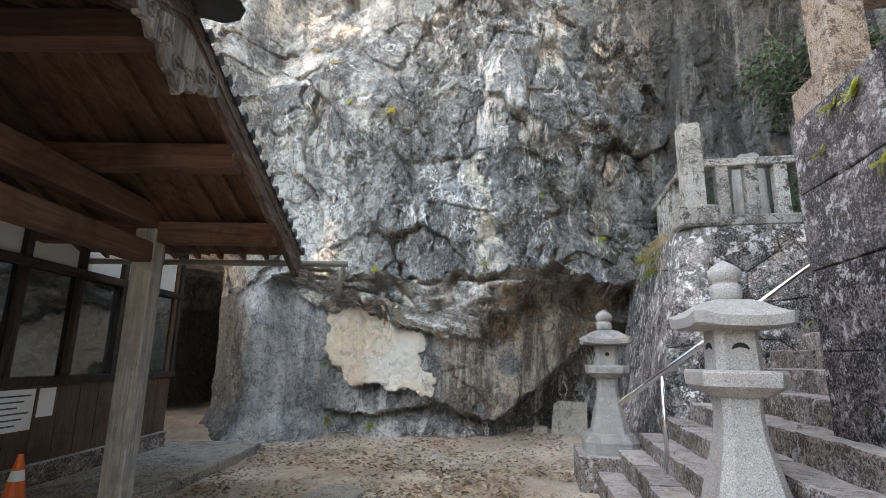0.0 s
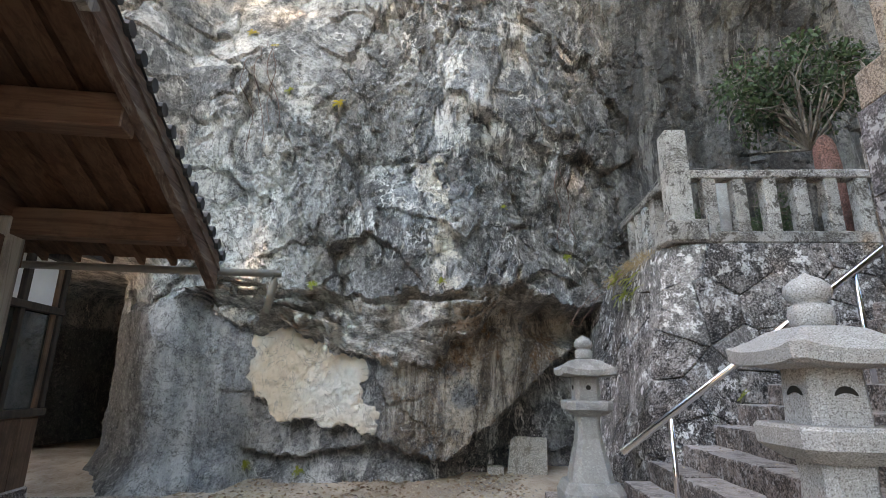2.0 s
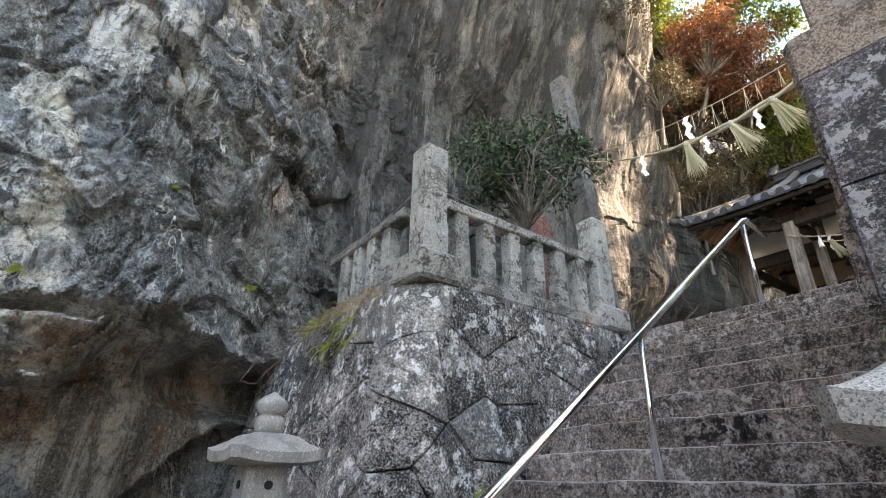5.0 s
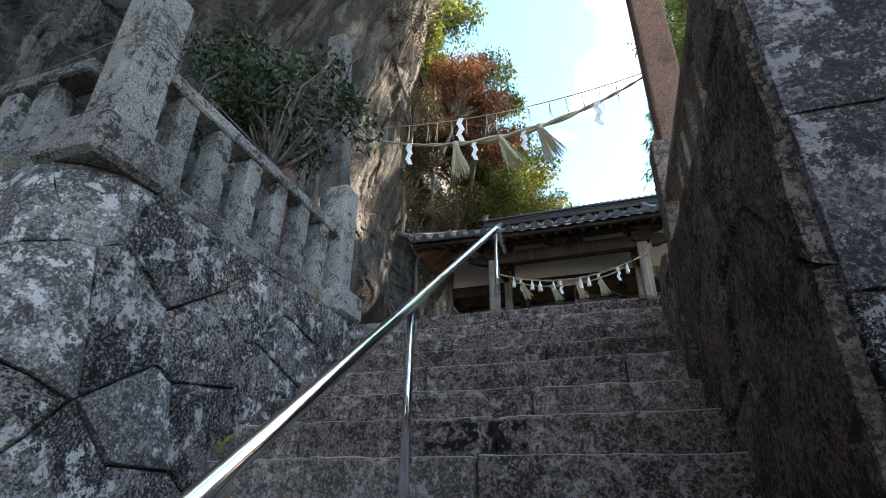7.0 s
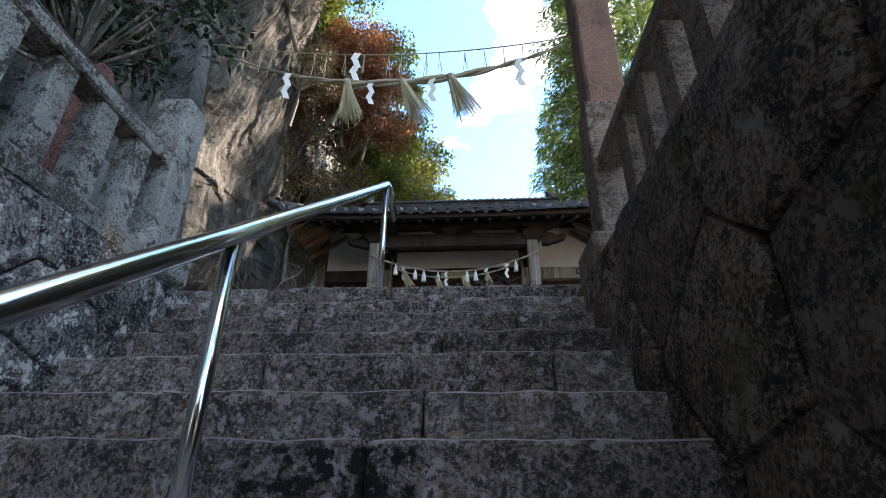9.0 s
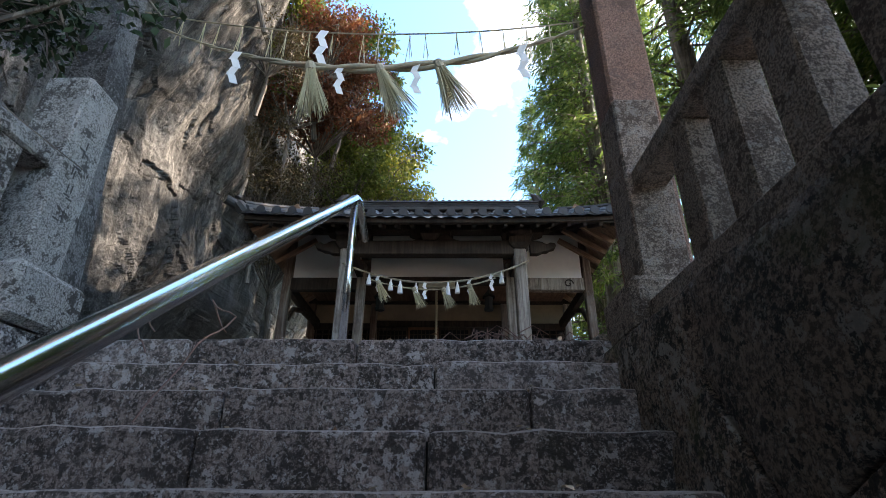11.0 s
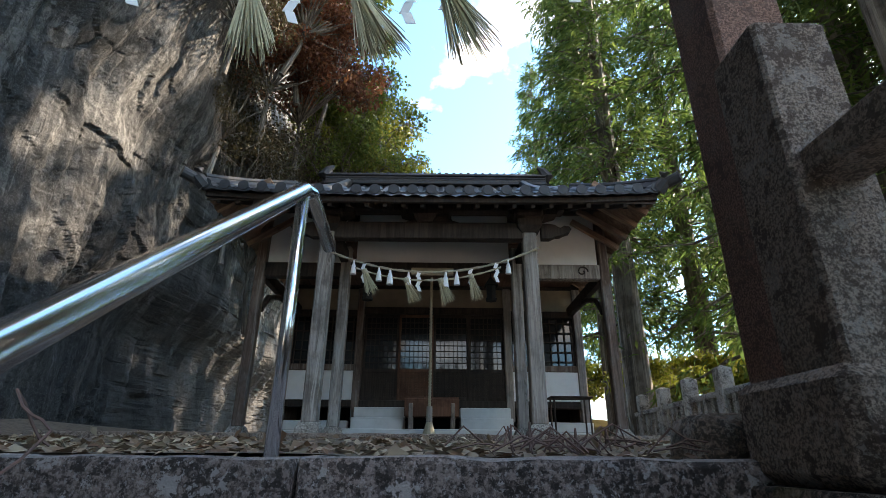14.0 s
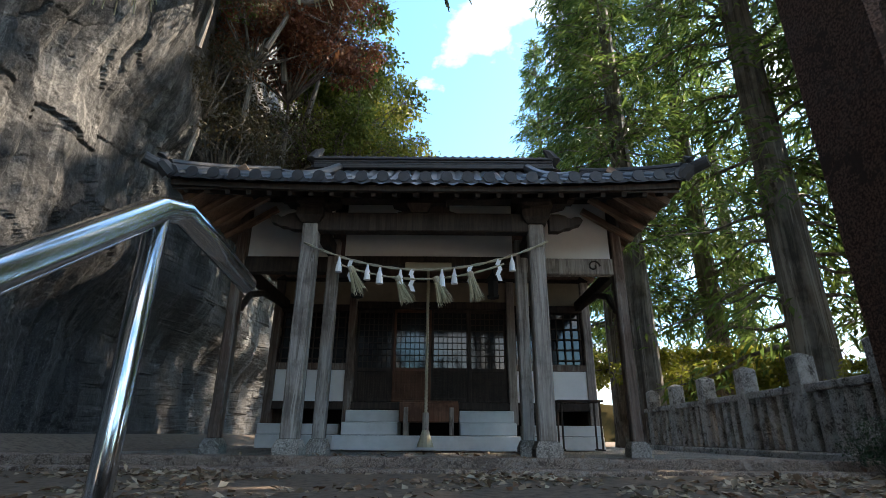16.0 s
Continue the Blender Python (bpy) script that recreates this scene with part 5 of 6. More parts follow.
def straw(m, L=.42, spread=.16, n=70, seed=1):
    r = random.Random(seed)
    ob = empty("straw_tassel", m)
    tagged(ob, "hanging tassel of dry rice straw", "straw tassel", group="straw tassels")
    bm = bmesh.new()
    for _ in range(n):
        a, rr = r.uniform(0, 6.283), math.sqrt(r.random())
        x0, y0 = .03 * rr * math.cos(a), .03 * rr * math.sin(a)
        x1, y1, l = spread * rr * math.cos(a), spread * .6 * rr * math.sin(a), L * r.uniform(.8, 1.05)
        w = .0035
        pts0, pts1 = [(x0, y0, 0), (x0 + .3 * (x1 - x0), y0 + .3 * (y1 - y0), -l * .4), (x1, y1, -l)], None
        tube(pts0, [w * 1.3, w * 1.1, w * .7], 3, bm)
    part("straw", bm, STRAW, ob)["kind"] = "stuff"
    part("binding", loft([ring(.036, .02, 10), ring(.042, -.01, 10), ring(.038, -.05, 10)]), ROPE, ob)
    return ob


def twisted(name, label, pts, r, parent=None):
    ob = empty(name)
    tagged(ob, label, "rope")
    P = [Vector(p) for p in pts]
    for k in range(2):
        out, a = [], k * math.pi
        for i in range(len(P)):
            d = (P[min(i + 1, len(P) - 1)] - P[max(i - 1, 0)]).normalized()
            s1 = d.cross(Vector((0, 0, 1))).normalized()
            s2 = s1.cross(d)
            rr = r[i] if isinstance(r, list) else r
            out.append(P[i] + (s1 * math.cos(a) + s2 * math.sin(a)) * rr * .55)
            a += (P[min(i + 1, len(P) - 1)] - P[i]).length / (max(rr, .006) * 4.2)
        part("strand", tube(out, [x * .62 for x in r] if isinstance(r, list) else r * .62, 6), ROPE, ob, smooth=True)
    return ob


def catenary(p, q, sag, n=60):
    p, q = Vector(p), Vector(q)
    return [p.lerp(q, i / n) - Vector((0, 0, sag * 4 * (i / n) * (1 - i / n))) for i in range(n + 1)]


# rope across the porch
A, B = (HX - 1.5, HY - .16, HZ + 2.42), (HX + 1.5, HY - .16, HZ + 2.46)
hr = catenary(A, B, .36)
twisted("sacred_rope", "thin straw rope slung between the porch posts", hr, .016)
low = catenary((HX - 1.1, HY - .17, HZ + 2.16), (HX + .95, HY - .17, HZ + 2.16), .2, 40)
twisted("sacred_rope", "second sagging straw rope below the porch beam", low, .013)
def onrope(rope, f):
    return rope[int(f * (len(rope) - 1))]
for k, f in enumerate((.21, .33, .46, .57, .69, .81)):
    p = onrope(hr, f)
    if k % 2 == 0 or k > 3:
        shide(pose(p.x, p.y - .01, p.z, 0, 0, 10 * (k % 3) - 10), .95)
    else:
        tas = empty("rope_tassel", pose(p.x, p.y, p.z))
        tagged(tas, "pale rope tassel hanging from the straw rope", "tassel", group="rope tassels")
        part("skirt", loft([ring(.012, 0, 10), ring(.02, -.06, 10), ring(.035, -.1, 10), ring(.045, -.22, 10)]), PAPER, tas)
for f in (.16, .28, .4, .62, .86):
    p = onrope(hr, f)
    tas = empty("rope_tassel", pose(p.x, p.y, p.z))
    tagged(tas, "pale rope tassel hanging from the straw rope", "tassel", group="rope tassels")
    part("skirt", loft([ring(.01, 0, 10), ring(.016, -.05, 10), ring(.03, -.09, 10), ring(.042, -.2, 10)]), PAPER, tas)
for k, (f, tilt) in enumerate(((.1, 24), (.38, 26), (.62, 22), (.8, 14))):
    p = onrope(low, f)
    straw(pose(p.x, p.y, p.z, 0, -tilt, 0), .34, .1, 60, k)

# rope across the head of the stairs
L0, R0 = (-6.95, 4.9, 5.72), (-3.4, 4.9, 5.58)
line = catenary(L0, R0, .2)
hang = tube([tuple(p) for p in line], .006, 5)
cord = link("cord", hang, ROPE)
tagged(cord, "thin taut cord strung above the stairs", "cord")
main = catenary((-6.94, 4.9, 5.66), (-3.4, 4.89, 5.52), .5, 90)
rads = [.008 + .026 * math.exp(-((i / 90 - .6) / .28) ** 2) for i in range(91)]
twisted("sacred_rope", "thick twisted straw rope strung across the stairs", main, rads)
for k, (f, tilt, L) in enumerate(((.415, 8, .46), (.56, 22, .46), (.685, 20, .46))):
    p = onrope(main, f)
    straw(pose(p.x, p.y, p.z, 0, -tilt, 0), L, .14, 110, 20 + k)
for f, s in ((.26, 1.0), (.44, 1.1), (.48, .85), (.64, .9), (.7, .95), (.86, 1.05)):
    p = onrope(main if f not in (.44,) else line, f)
    shide(pose(p.x, p.y - .02, p.z, 0, 0, (f * 900) % 40 - 20), s)
rs = random.Random(12)
for k in range(17):
    f = .12 + .8 * k / 16 + rs.uniform(-.015, .015)
    p = onrope(line, f)
    bm = bmesh.new()
    for j in range(3):
        dx = rs.uniform(-.03, .03)
        tube([(0, 0, 0), (dx * .3, 0, -.12), (dx, rs.uniform(-.01, .01), -rs.uniform(.2, .34))], .0028, 4, bm)
    st = link("straw_strand", bm, STRAW)
    st.matrix_basis = pose(p.x, p.y, p.z)
    tagged(st, "few thin straw ends hanging from the cord", "straw", group="straw ends on the cord")


# ---- house with a gabled porch, its own frame: x away from the yard's mouth, y towards the yard ----
house = empty("timber_house", Matrix.Translation((-4.68, -2.55, 0)) @ Matrix(((-.985, -.174, 0, 0), (-.174, .985, 0, 0), (0, 0, 1, 0), (0, 0, 0, 1))))
tagged(house, "old reddish timber house with a gabled tiled porch roof", "house")


def hs(name, bm, mat, label="", parent=None, smooth=False):
    return part(name, bm, mat, parent or house, label, smooth)


AU, AZ, TU, TZ_ = -2.3, 3.36, .42, 2.32     # apex and eave of the gable
SL = (AZ - TZ_) / (TU - AU)


def roofz(u):
    return AZ - SL * abs(u - AU) + .03 * ((u - AU) / 2.7) ** 2


proof = hs("porch_roof", bmesh.new(), TILE, "dark tiles over a boarded gable roof")
bm = bmesh.new()
for sg in (1, -1):
    a = [bm.verts.new((AU + sg * 2.78 * i / 20, .12, roofz(AU + sg * 2.78 * i / 20) + .1)) for i in range(21)]
    b = [bm.verts.new((AU + sg * 2.78 * i / 20, -7, roofz(AU + sg * 2.78 * i / 20) + .1)) for i in range(21)]
    for i in range(20):
        bm.faces.new((a[i], a[i + 1], b[i + 1], b[i]))
bm.to_mesh(proof.data)
bm.free()
for sg in (1, -1):
    us2 = [AU + sg * (2.72 * i / 16) for i in range(17)]
    bd = bmesh.new()
    loft([[(u, .04 + o, roofz(u) + h) for (o, h) in ((0, .09), (.07, .09), (.07, -.13 - .05 * (abs(u - AU) / 2.7) ** 4), (0, -.13 - .05 * (abs(u - AU) / 2.7) ** 4))] for u in us2], bd)
    hs("barge_board", bd, BARGE, "dark barge board with a beaded edge", parent=proof)
    loft([[(u, .0 + o, roofz(u) + h) for (o, h) in ((0, .0), (.125, .0), (.125, -.025), (0, -.025))] for u in us2], bd2 := bmesh.new())
    hs("barge_bead", bd2, BARGE, parent=proof)
    bb = bmesh.new()
    loft([[(u, o, roofz(u) + h) for (o, h) in ((.05, .06), (.05, .09), (-7, .09), (-7, .06))] for u in us2], bb)
    hs("roof_lining", bb, SOFFITWOOD, "reddish roof boards seen from below", parent=proof)
    n = 26
    for k in range(n):
        y = -.25 - k * .25
        rr = bmesh.new()
        loft([[(u, y + o, roofz(u) + h) for (o, h) in ((-.022, .06), (.022, .06), (.022, .0), (-.022, .0))] for u in (us2[0], us2[8], us2[16])], rr)
        hs("rafter", rr, SOFFITWOOD, parent=proof)
    for k in range(17):
        u = AU + sg * (.08 + 2.66 * k / 16)
        one = tube([(0, .05, .0), (0, -.08, .0)], .045, 10)
        ob = hs("verge_tile", one, TILE, parent=proof)
        ob.matrix_basis = pose(u, .09, roofz(u) + .115)
hs("ridge_stack", box(AU - .13, AU + .13, -7, .2, AZ + .12, AZ + .38, .03), TILE, parent=proof)
hs("ridge_end", tube([(AU, .22, AZ + .1), (AU, .24, AZ + .35), (AU, .2, AZ + .55)], [.22, .2, .06], 10), TILE, "ornamental ridge end tile", parent=proof)
# carved pendant under the apex
pend = [(-.06, .0), (-.42, -.16), (-.36, -.22), (-.3, -.2), (-.26, -.27), (-.18, -.25), (-.14, -.34), (-.06, -.36), (0, -.44), (.06, -.36), (.14, -.34), (.18, -.25), (.26, -.27), (.3, -.2), (.36, -.22), (.42, -.16), (.06, 0)]
hs("gable_pendant", loft([[(AU + u * 1.2, .12, AZ - .1 + w) for u, w in pend], [(AU + u * 1.2, .07, AZ - .1 + w) for u, w in pend]]), CARVED, "grey carved gable pendant with scrolls", parent=proof)
for sg in (-1, 1):
    for (cu, cw, cr) in ((.3, -.14, .06), (.17, -.2, .07), (.06, -.28, .06)):
        pts = [(AU + sg * 1.2 * cu + cr * (1 - a / 11) * math.cos(a), .125, AZ - .1 + cw + cr * (1 - a / 11) * math.sin(a)) for a in np.linspace(0, 9, 22)]
        hs("scroll", tube(pts, .011, 6), CARVED, parent=proof, smooth=True)
# purlins, beams, posts
for u in (-.25, -1.25, -2.3, -3.35, -4.35):
    z = roofz(u) - .02
    hs("purlin", box(u - .08, u + .08, -6.5, .05 if abs(u + 2.3) > .1 else 0, z - .2, z, .008), REDWOOD_Y, "brown purlin with a pale sawn end")
for (z0, z1) in ((2.5, 2.72), (2.17, 2.36)):
    hs("tie_beam", box(-4.7, -.12, -1.24, -1.06, z0, z1, .01), REDWOOD, "reddish-brown tie beam")
for u in (-.25, -4.35):
    hs("porch_post", hewn(u - .1, u + .1, -1.25, -1.05, .05, 2.5, bev=.012), PALEPOST, "pale weathered porch post")
# the wall with windows
WV = -2.2
w = hs("house_wall", box(-6, 2.42, WV - .14, WV, .3, 1.02, 0), BROWNBOARD, "brown boarded wall under the windows")
for k in range(28):
    u = -6 + .3 * k
    hs("board", box(u + .004, u + .296, WV - .005, WV + .012, .3, 1.0, .002), BROWNBOARD, parent=w)
hs("footing", box(-6, 2.45, WV - .16, WV + .03, -.05, .3, .02), STEPSTONE, "stone footing")
for (z0, z1) in ((1.02, 1.1), (2.12, 2.2), (2.72, 2.84)):
    hs("wall_rail", box(-6, 2.45, WV - .1, WV + .05, z0, z1, .006), DARKWOOD)
for u in (-5, -4.0, -3.1, -2.2, -1.3, -.4, .35, 1.08, 1.75, 2.4):
    hs("mullion", box(u - .035, u + .035, WV - .08, WV + .03, 1.1, 2.12, .005), DARKWOOD)
    hs("transom_post", box(u - .04, u + .04, WV - .08, WV + .03, 2.2, 2.72, .005), DARKWOOD)
for a, b in zip((-5, -4.0, -3.1, -2.2, -1.3, -.4, .35, 1.08, 1.75), (-4.0, -3.1, -2.2, -1.3, -.4, .35, 1.08, 1.75, 2.4)):
    hs("window_pane", box(a + .03, b - .03, WV - .04, WV - .03, 1.1, 2.12, 0), WINDOWGLASS, "glass pane mirroring the cliff")
    hs("transom_panel", box(a + .03, b - .03, WV - .04, WV - .03, 2.2, 2.72, 0), PLASTER, "white panel above the windows")
hs("end_wall", box(2.3, 2.42, -7, WV, 0, 3.0, .01), BROWNBOARD, "dark boarded end wall")
# main roof, out of sight; added so that it also darkens the hollow
hs("main_roof", loft([[(-6, -7, 3.9), (2.75, -7, 3.9), (2.75, WV + .22, 2.84), (-6, WV + .22, 2.84)], [(-6, -7, 4.0), (2.75, -7, 4.0), (2.75, WV + .22, 2.9), (-6, WV + .22, 2.9)]]), TILE, "low main roof of the house")
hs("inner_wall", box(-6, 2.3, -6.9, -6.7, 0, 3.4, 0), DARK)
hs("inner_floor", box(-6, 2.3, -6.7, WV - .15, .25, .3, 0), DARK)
hs("gable_infill", box(-4.9, .4, -2.35, -2.25, 2.84, 3.3, 0), BROWNBOARD)
hs("door_handle", tube([(2.44, WV - .3, 1.0), (2.52, WV - .3, 1.0), (2.54, WV - .2, 1.0)], .012, 6), STEEL, "small metal handle")
# gutter along the eave with a short spout
gut = hs("gutter", tube([(TU + .06, -6.5, 2.31), (TU + .06, .62, 2.33)], .032, 10), GREYPIPE, "grey gutter pipe along the eave", smooth=True)
hs("spout", tube([(TU + .06, .57, 2.33), (TU + .06, .57, 2.25), (TU + .02, .53, 1.98)], .034, 10), GREYPIPE, parent=gut, smooth=True)
# notices on the boards
for (u0, u1, z0, z1, rows_) in ((-.75, -.02, .62, .99, 6), (.03, .24, .72, .99, 0)):
    note = link("paper_notice", box(u0, u1, WV + .014, WV + .018, z0, z1, 0), PAPER, house.parent)
    note.matrix_basis = house.matrix_basis.copy()
    tagged(note, "white paper notice pinned to the brown boards", "notice")
    for k in range(rows_):
        zz = z1 - .05 - k * .052
        ln = part("text_line", box(u0 + .05, u1 - .05 - .07 * (k % 3), WV + .0185, WV + .0195, zz - .014, zz, 0), INK, note)
# apron of concrete before the house
apron = link("apron", box(-4.2, 2.95, -3.2, -.98, -.1, .09, .015), CONCRETE)
apron.matrix_basis = house.matrix_basis.copy()
tagged(apron, "concrete apron along the house", "apron", kind="structure")
cone = empty("traffic_cone", house.matrix_basis @ pose(-.62, -1.75, .09))
tagged(cone, "small orange and white striped cone by the wall", "cone")
part("cone_body", loft([ring(.13, .0, 14), ring(.13, .02, 14), ring(.09, .03, 14), ring(.06, .22, 14)]), mat_plain("orange_plastic", (0.7, 0.12, 0.03), 0.4), cone)
part("white_band", loft([ring(.06, .221, 14), ring(.045, .3, 14)]), PAINTWHITE, cone)
part("tip", loft([ring(.045, .301, 14), ring(.02, .42, 14)]), mat_plain("orange_plastic_tip", (0.7, 0.12, 0.03), 0.4), cone)


# ---- vegetation ----
def leaf_mesh(name, C, D, N, L, W, material, bend=0.15):
    """Many small leaves at C, pointing along D, facing N, as one mesh."""
    n = len(C)
    D = D / (np.linalg.norm(D, axis=1, keepdims=True) + 1e-9)
    S = np.cross(D, N)
    S = S / (np.linalg.norm(S, axis=1, keepdims=True) + 1e-9)
    L, W = L[:, None], W[:, None]
    drop = np.array([[0, 0, -1.0]]) * L * bend
    V = np.stack([C, C + D * L * 0.5 + S * W * 0.5, C + D * L + drop, C + D * L * 0.5 - S * W * 0.5], 1).reshape(-1, 3)
    F = np.arange(n * 4).reshape(n, 4)
    me = bpy.data.meshes.new(name)
    me.from_pydata(V.tolist(), [], F.tolist())
    me.materials.append(material)
    return me


def unit(R, n):
    v = R.normal(size=(n, 3))
    return v / np.linalg.norm(v, axis=1, keepdims=True)


def cedar_meshes(seed, H=25.0, low=0.14, R0=3.4, nb=190, thick=1.0):
    R = np.random.RandomState(seed)
    trunk = tube([(0, 0, -0.5), (0, 0, 1), (0.05, 0.05, H * 0.4), (0, 0, H)], [0.48, 0.36, 0.25, 0.03], 12)
    limbs = bmesh.new()
    C, D, N = [], [], []
    for k in range(nb):
        h = low + (1 - low) * (k + R.rand()) / nb
        a = R.uniform(0, 6.283)
        length = R0 * (1 - h) ** 0.75 * R.uniform(0.55, 1.1) + 0.35
        if h < 0.3 and R.rand() < 0.45:
            length *= 0.6
        z0 = H * h
        out = np.array([math.cos(a), math.sin(a), 0])
        pts = []
        for i in range(6):
            t = i / 5
            pts.append(np.array([0, 0, z0]) + out * length * t + np.array([0, 0, 0.25 * t - 0.75 * t * t * length * 0.33 + 0.12 * math.sin(7 * t + k)]))
        tube([tuple(p) for p in pts], [0.05, 0.042, 0.034, 0.026, 0.018, 0.008], 4, limbs, cap=False)
        m = int((34 + 38 * length) * thick)
        t = R.uniform(0.22, 1.0, m)
        idx = np.clip((t * 5).astype(int), 0, 4)
        P = np.array(pts)
        base = P[idx] + (P[idx + 1] - P[idx]) * (t * 5 - idx)[:, None]
        side = np.cross(out, [0, 0, 1.0])
        off = side[None] * R.normal(0, 0.24 * (1.25 - t))[:, None] * length * 0.55 + R.normal(0, 0.1, (m, 3))
        off[:, 2] -= np.abs(R.normal(0, 0.13, m))
        C.append(base + off)
        D.append(out[None] * 0.7 + side[None] * R.normal(0, 0.8, (m, 1)) + R.normal(0, 0.35, (m, 3)) - np.array([[0, 0, 0.35]]))
        N.append(R.normal(0, 0.5, (m, 3)) + np.array([[0, 0, 1.0]]))
    C, D, N = np.concatenate(C), np.concatenate(D), np.concatenate(N)
    n = len(C)
    crown = leaf_mesh("crown", C, D, N, R.uniform(0.16, 0.42, n), R.uniform(0.035, 0.09, n), CEDAR, 0.25)
    return trunk, limbs, crown


def to_mesh(name, bm, mat):
    me = bpy.data.meshes.new(name)
    bm.to_mesh(me)
    bm.free()
    me.materials.append(mat)
    return me


CEDARS = []
for sd, r0, lo, nb_, th in ((1, 3.3, .14, 190, 1.0), (2, 2.8, .14, 190, 1.0), (3, 3.8, .2, 170, .9), (4, 3.2, .4, 130, 1.0), (5, 3.6, .1, 105, .55), (6, 4.0, .12, 140, .7), (7, 3.5, .07, 130, .65)):
    tr, li, cr_ = cedar_meshes(sd, R0=r0, low=lo, nb=nb_, thick=th)
    CEDARS.append((to_mesh("trunk", tr, BARK), to_mesh("limb", li, BARK), cr_))


def tree(name, label, m, meshes, group):
    ob = empty(name, m)
    tagged(ob, label, "tree", group=group)
    for nm, me in zip(("trunk", "limb", "crown"), meshes):
        p = new(nm, me)
        p.parent = ob
        if nm == "crown":
            p["kind"] = "stuff"
    return ob


# (x, y, ground, turn, kind, scale)
# the cedars at (2.4, 9.0) and (5.6, 9.8) are added to block sun
for (x, y, z, a, k, s) in ((0.65, 16.8, 3, 20, 2, 1.0), (1.6, 21.5, 3, 140, 0, 1.1), (4.3, 20.0, 3, 60, 0, 1.05), (2.4, 13.2, 3, 200, 6, 1.1), (2.4, 9.0, 3, 15, 3, 1.0), (3.4, 27, 3, 90, 1, 1.15), (8.8, 26, 3, 10, 4, 1.1),
                           (8.2, 18.5, 3, 300, 5, 0.95), (1.4, 31, 3, 180, 0, 1.0), (5.6, 9.8, 3, 45, 0, 1.05)):
    tree("cedar_tree", "tall cedar with a straight trunk and drooping green sprays", pose(x, y, z, 0, 0, a) @ Matrix.Scale(s, 4), CEDARS[k], "cedars beyond the fence")
# unseen cedars added on the upper east terrace to keep sun off the yard
for k, (x, y) in enumerate(((3.6, 6.4), (7.0, 7.6), (5.2, 12.6), (9.0, 11.0), (5.4, 4.9), (8.2, 5.2), (11.0, 7.0))):
    tree("cedar_tree", "tall cedar added out of view east of the stairs to block sun", pose(x, y, 2.95, 0, 0, k * 47) @ Matrix.Scale(1.0 + 0.06 * (k % 4), 4), CEDARS[k % 3], "cedars east of the stairs")
# more added, unseen trees that block the sun from the yard and cliff
for k, (x, y) in enumerate(((13.0, 2.5), (14.5, 5.5), (17.5, 9.0), (19.5, 5.5), (7.4, 13.8))):
    tree("cedar_tree", "very tall cedar added out of view beyond the yard to block sun", pose(x, y, 0, 0, 0, k * 61) @ Matrix.Scale(1.6 if k < 4 else 1.35, 4), CEDARS[k % 3], "tall cedars beyond the yard")
# an added wooded ridge far behind closes the horizon and blocks low sky
bx = np.linspace(-1.75, 2.4, 180)
bz = np.linspace(0, 1, 14)
BA, BZ = np.meshgrid(bx, bz, indexing="ij")
BR = 62 - 14 * BZ + 3 * fbm(BA * 9, BZ * 5, BA * 0, 4)
ridge = sheet("backdrop_ridge", BR * np.cos(BA), BR * np.sin(BA), (11 + 4 * fbm(BA * 3, BA * 0, BA * 0 + 2, 4)) * (1 - 0.6 * ramp(BA, 0.7, 1.0)) * BZ + 3 * ramp(BA, 0.7, 1.0) * BZ - 1, THICKET)
tagged(ridge, "dark wooded backdrop ridge added far behind", "hillside", kind="structure")


def broad_meshes(seed, mat, radius=1.6, n=5200, leaf=(0.07, 0.14), clumps=26, squash=0.8, bark=True):
    R = np.random.RandomState(seed)
    limbs = bmesh.new()
    centres = unit(R, clumps) * (radius * R.uniform(0.35, 1.0, (clumps, 1)))
    centres[:, 2] = np.abs(centres[:, 2]) * squash + radius * 0.5
    C = []
    for c in centres:
        mid = c * 0.5 + R.normal(0, 0.12, 3) + np.array([0, 0, radius * 0.1])
        tube([(0, 0, 0), tuple(mid), tuple(c)], [radius * 0.022, radius * 0.012, 0.006], 5, limbs, cap=False)
        for _ in range(5):
            e = c + unit(R, 1)[0] * radius * R.uniform(0.25, 0.55)
            tube([tuple(c), tuple((c + e) / 2 + R.normal(0, 0.04, 3)), tuple(e)], [0.008, 0.006, 0.003], 4, limbs, cap=False)
        m = int(n / clumps * R.uniform(0.5, 1.5))
        d = unit(R, m)
        C.append(c + d * (radius * R.uniform(0.2, 0.42) * R.uniform(0.2, 1, (m, 1)) ** 0.5) * np.array([[1, 1, 0.7]]))
    C = np.concatenate(C)
    k = len(C)
    crown = leaf_mesh("crown", C, unit(R, k) + np.array([[0, 0, -0.3]]), unit(R, k) + np.array([[0, 0, 0.8]]), R.uniform(leaf[0], leaf[1], k), R.uniform(leaf[0], leaf[1], k) * 0.55, mat)
    trunk = tube([(0, 0, -radius * 0.9), (0.04, 0.02, -radius * 0.3), (0, 0, radius * 0.25)], [radius * 0.04, radius * 0.035, radius * 0.022], 8)
    return to_mesh("trunk", trunk, BARK), to_mesh("limb", limbs, BARK), crown


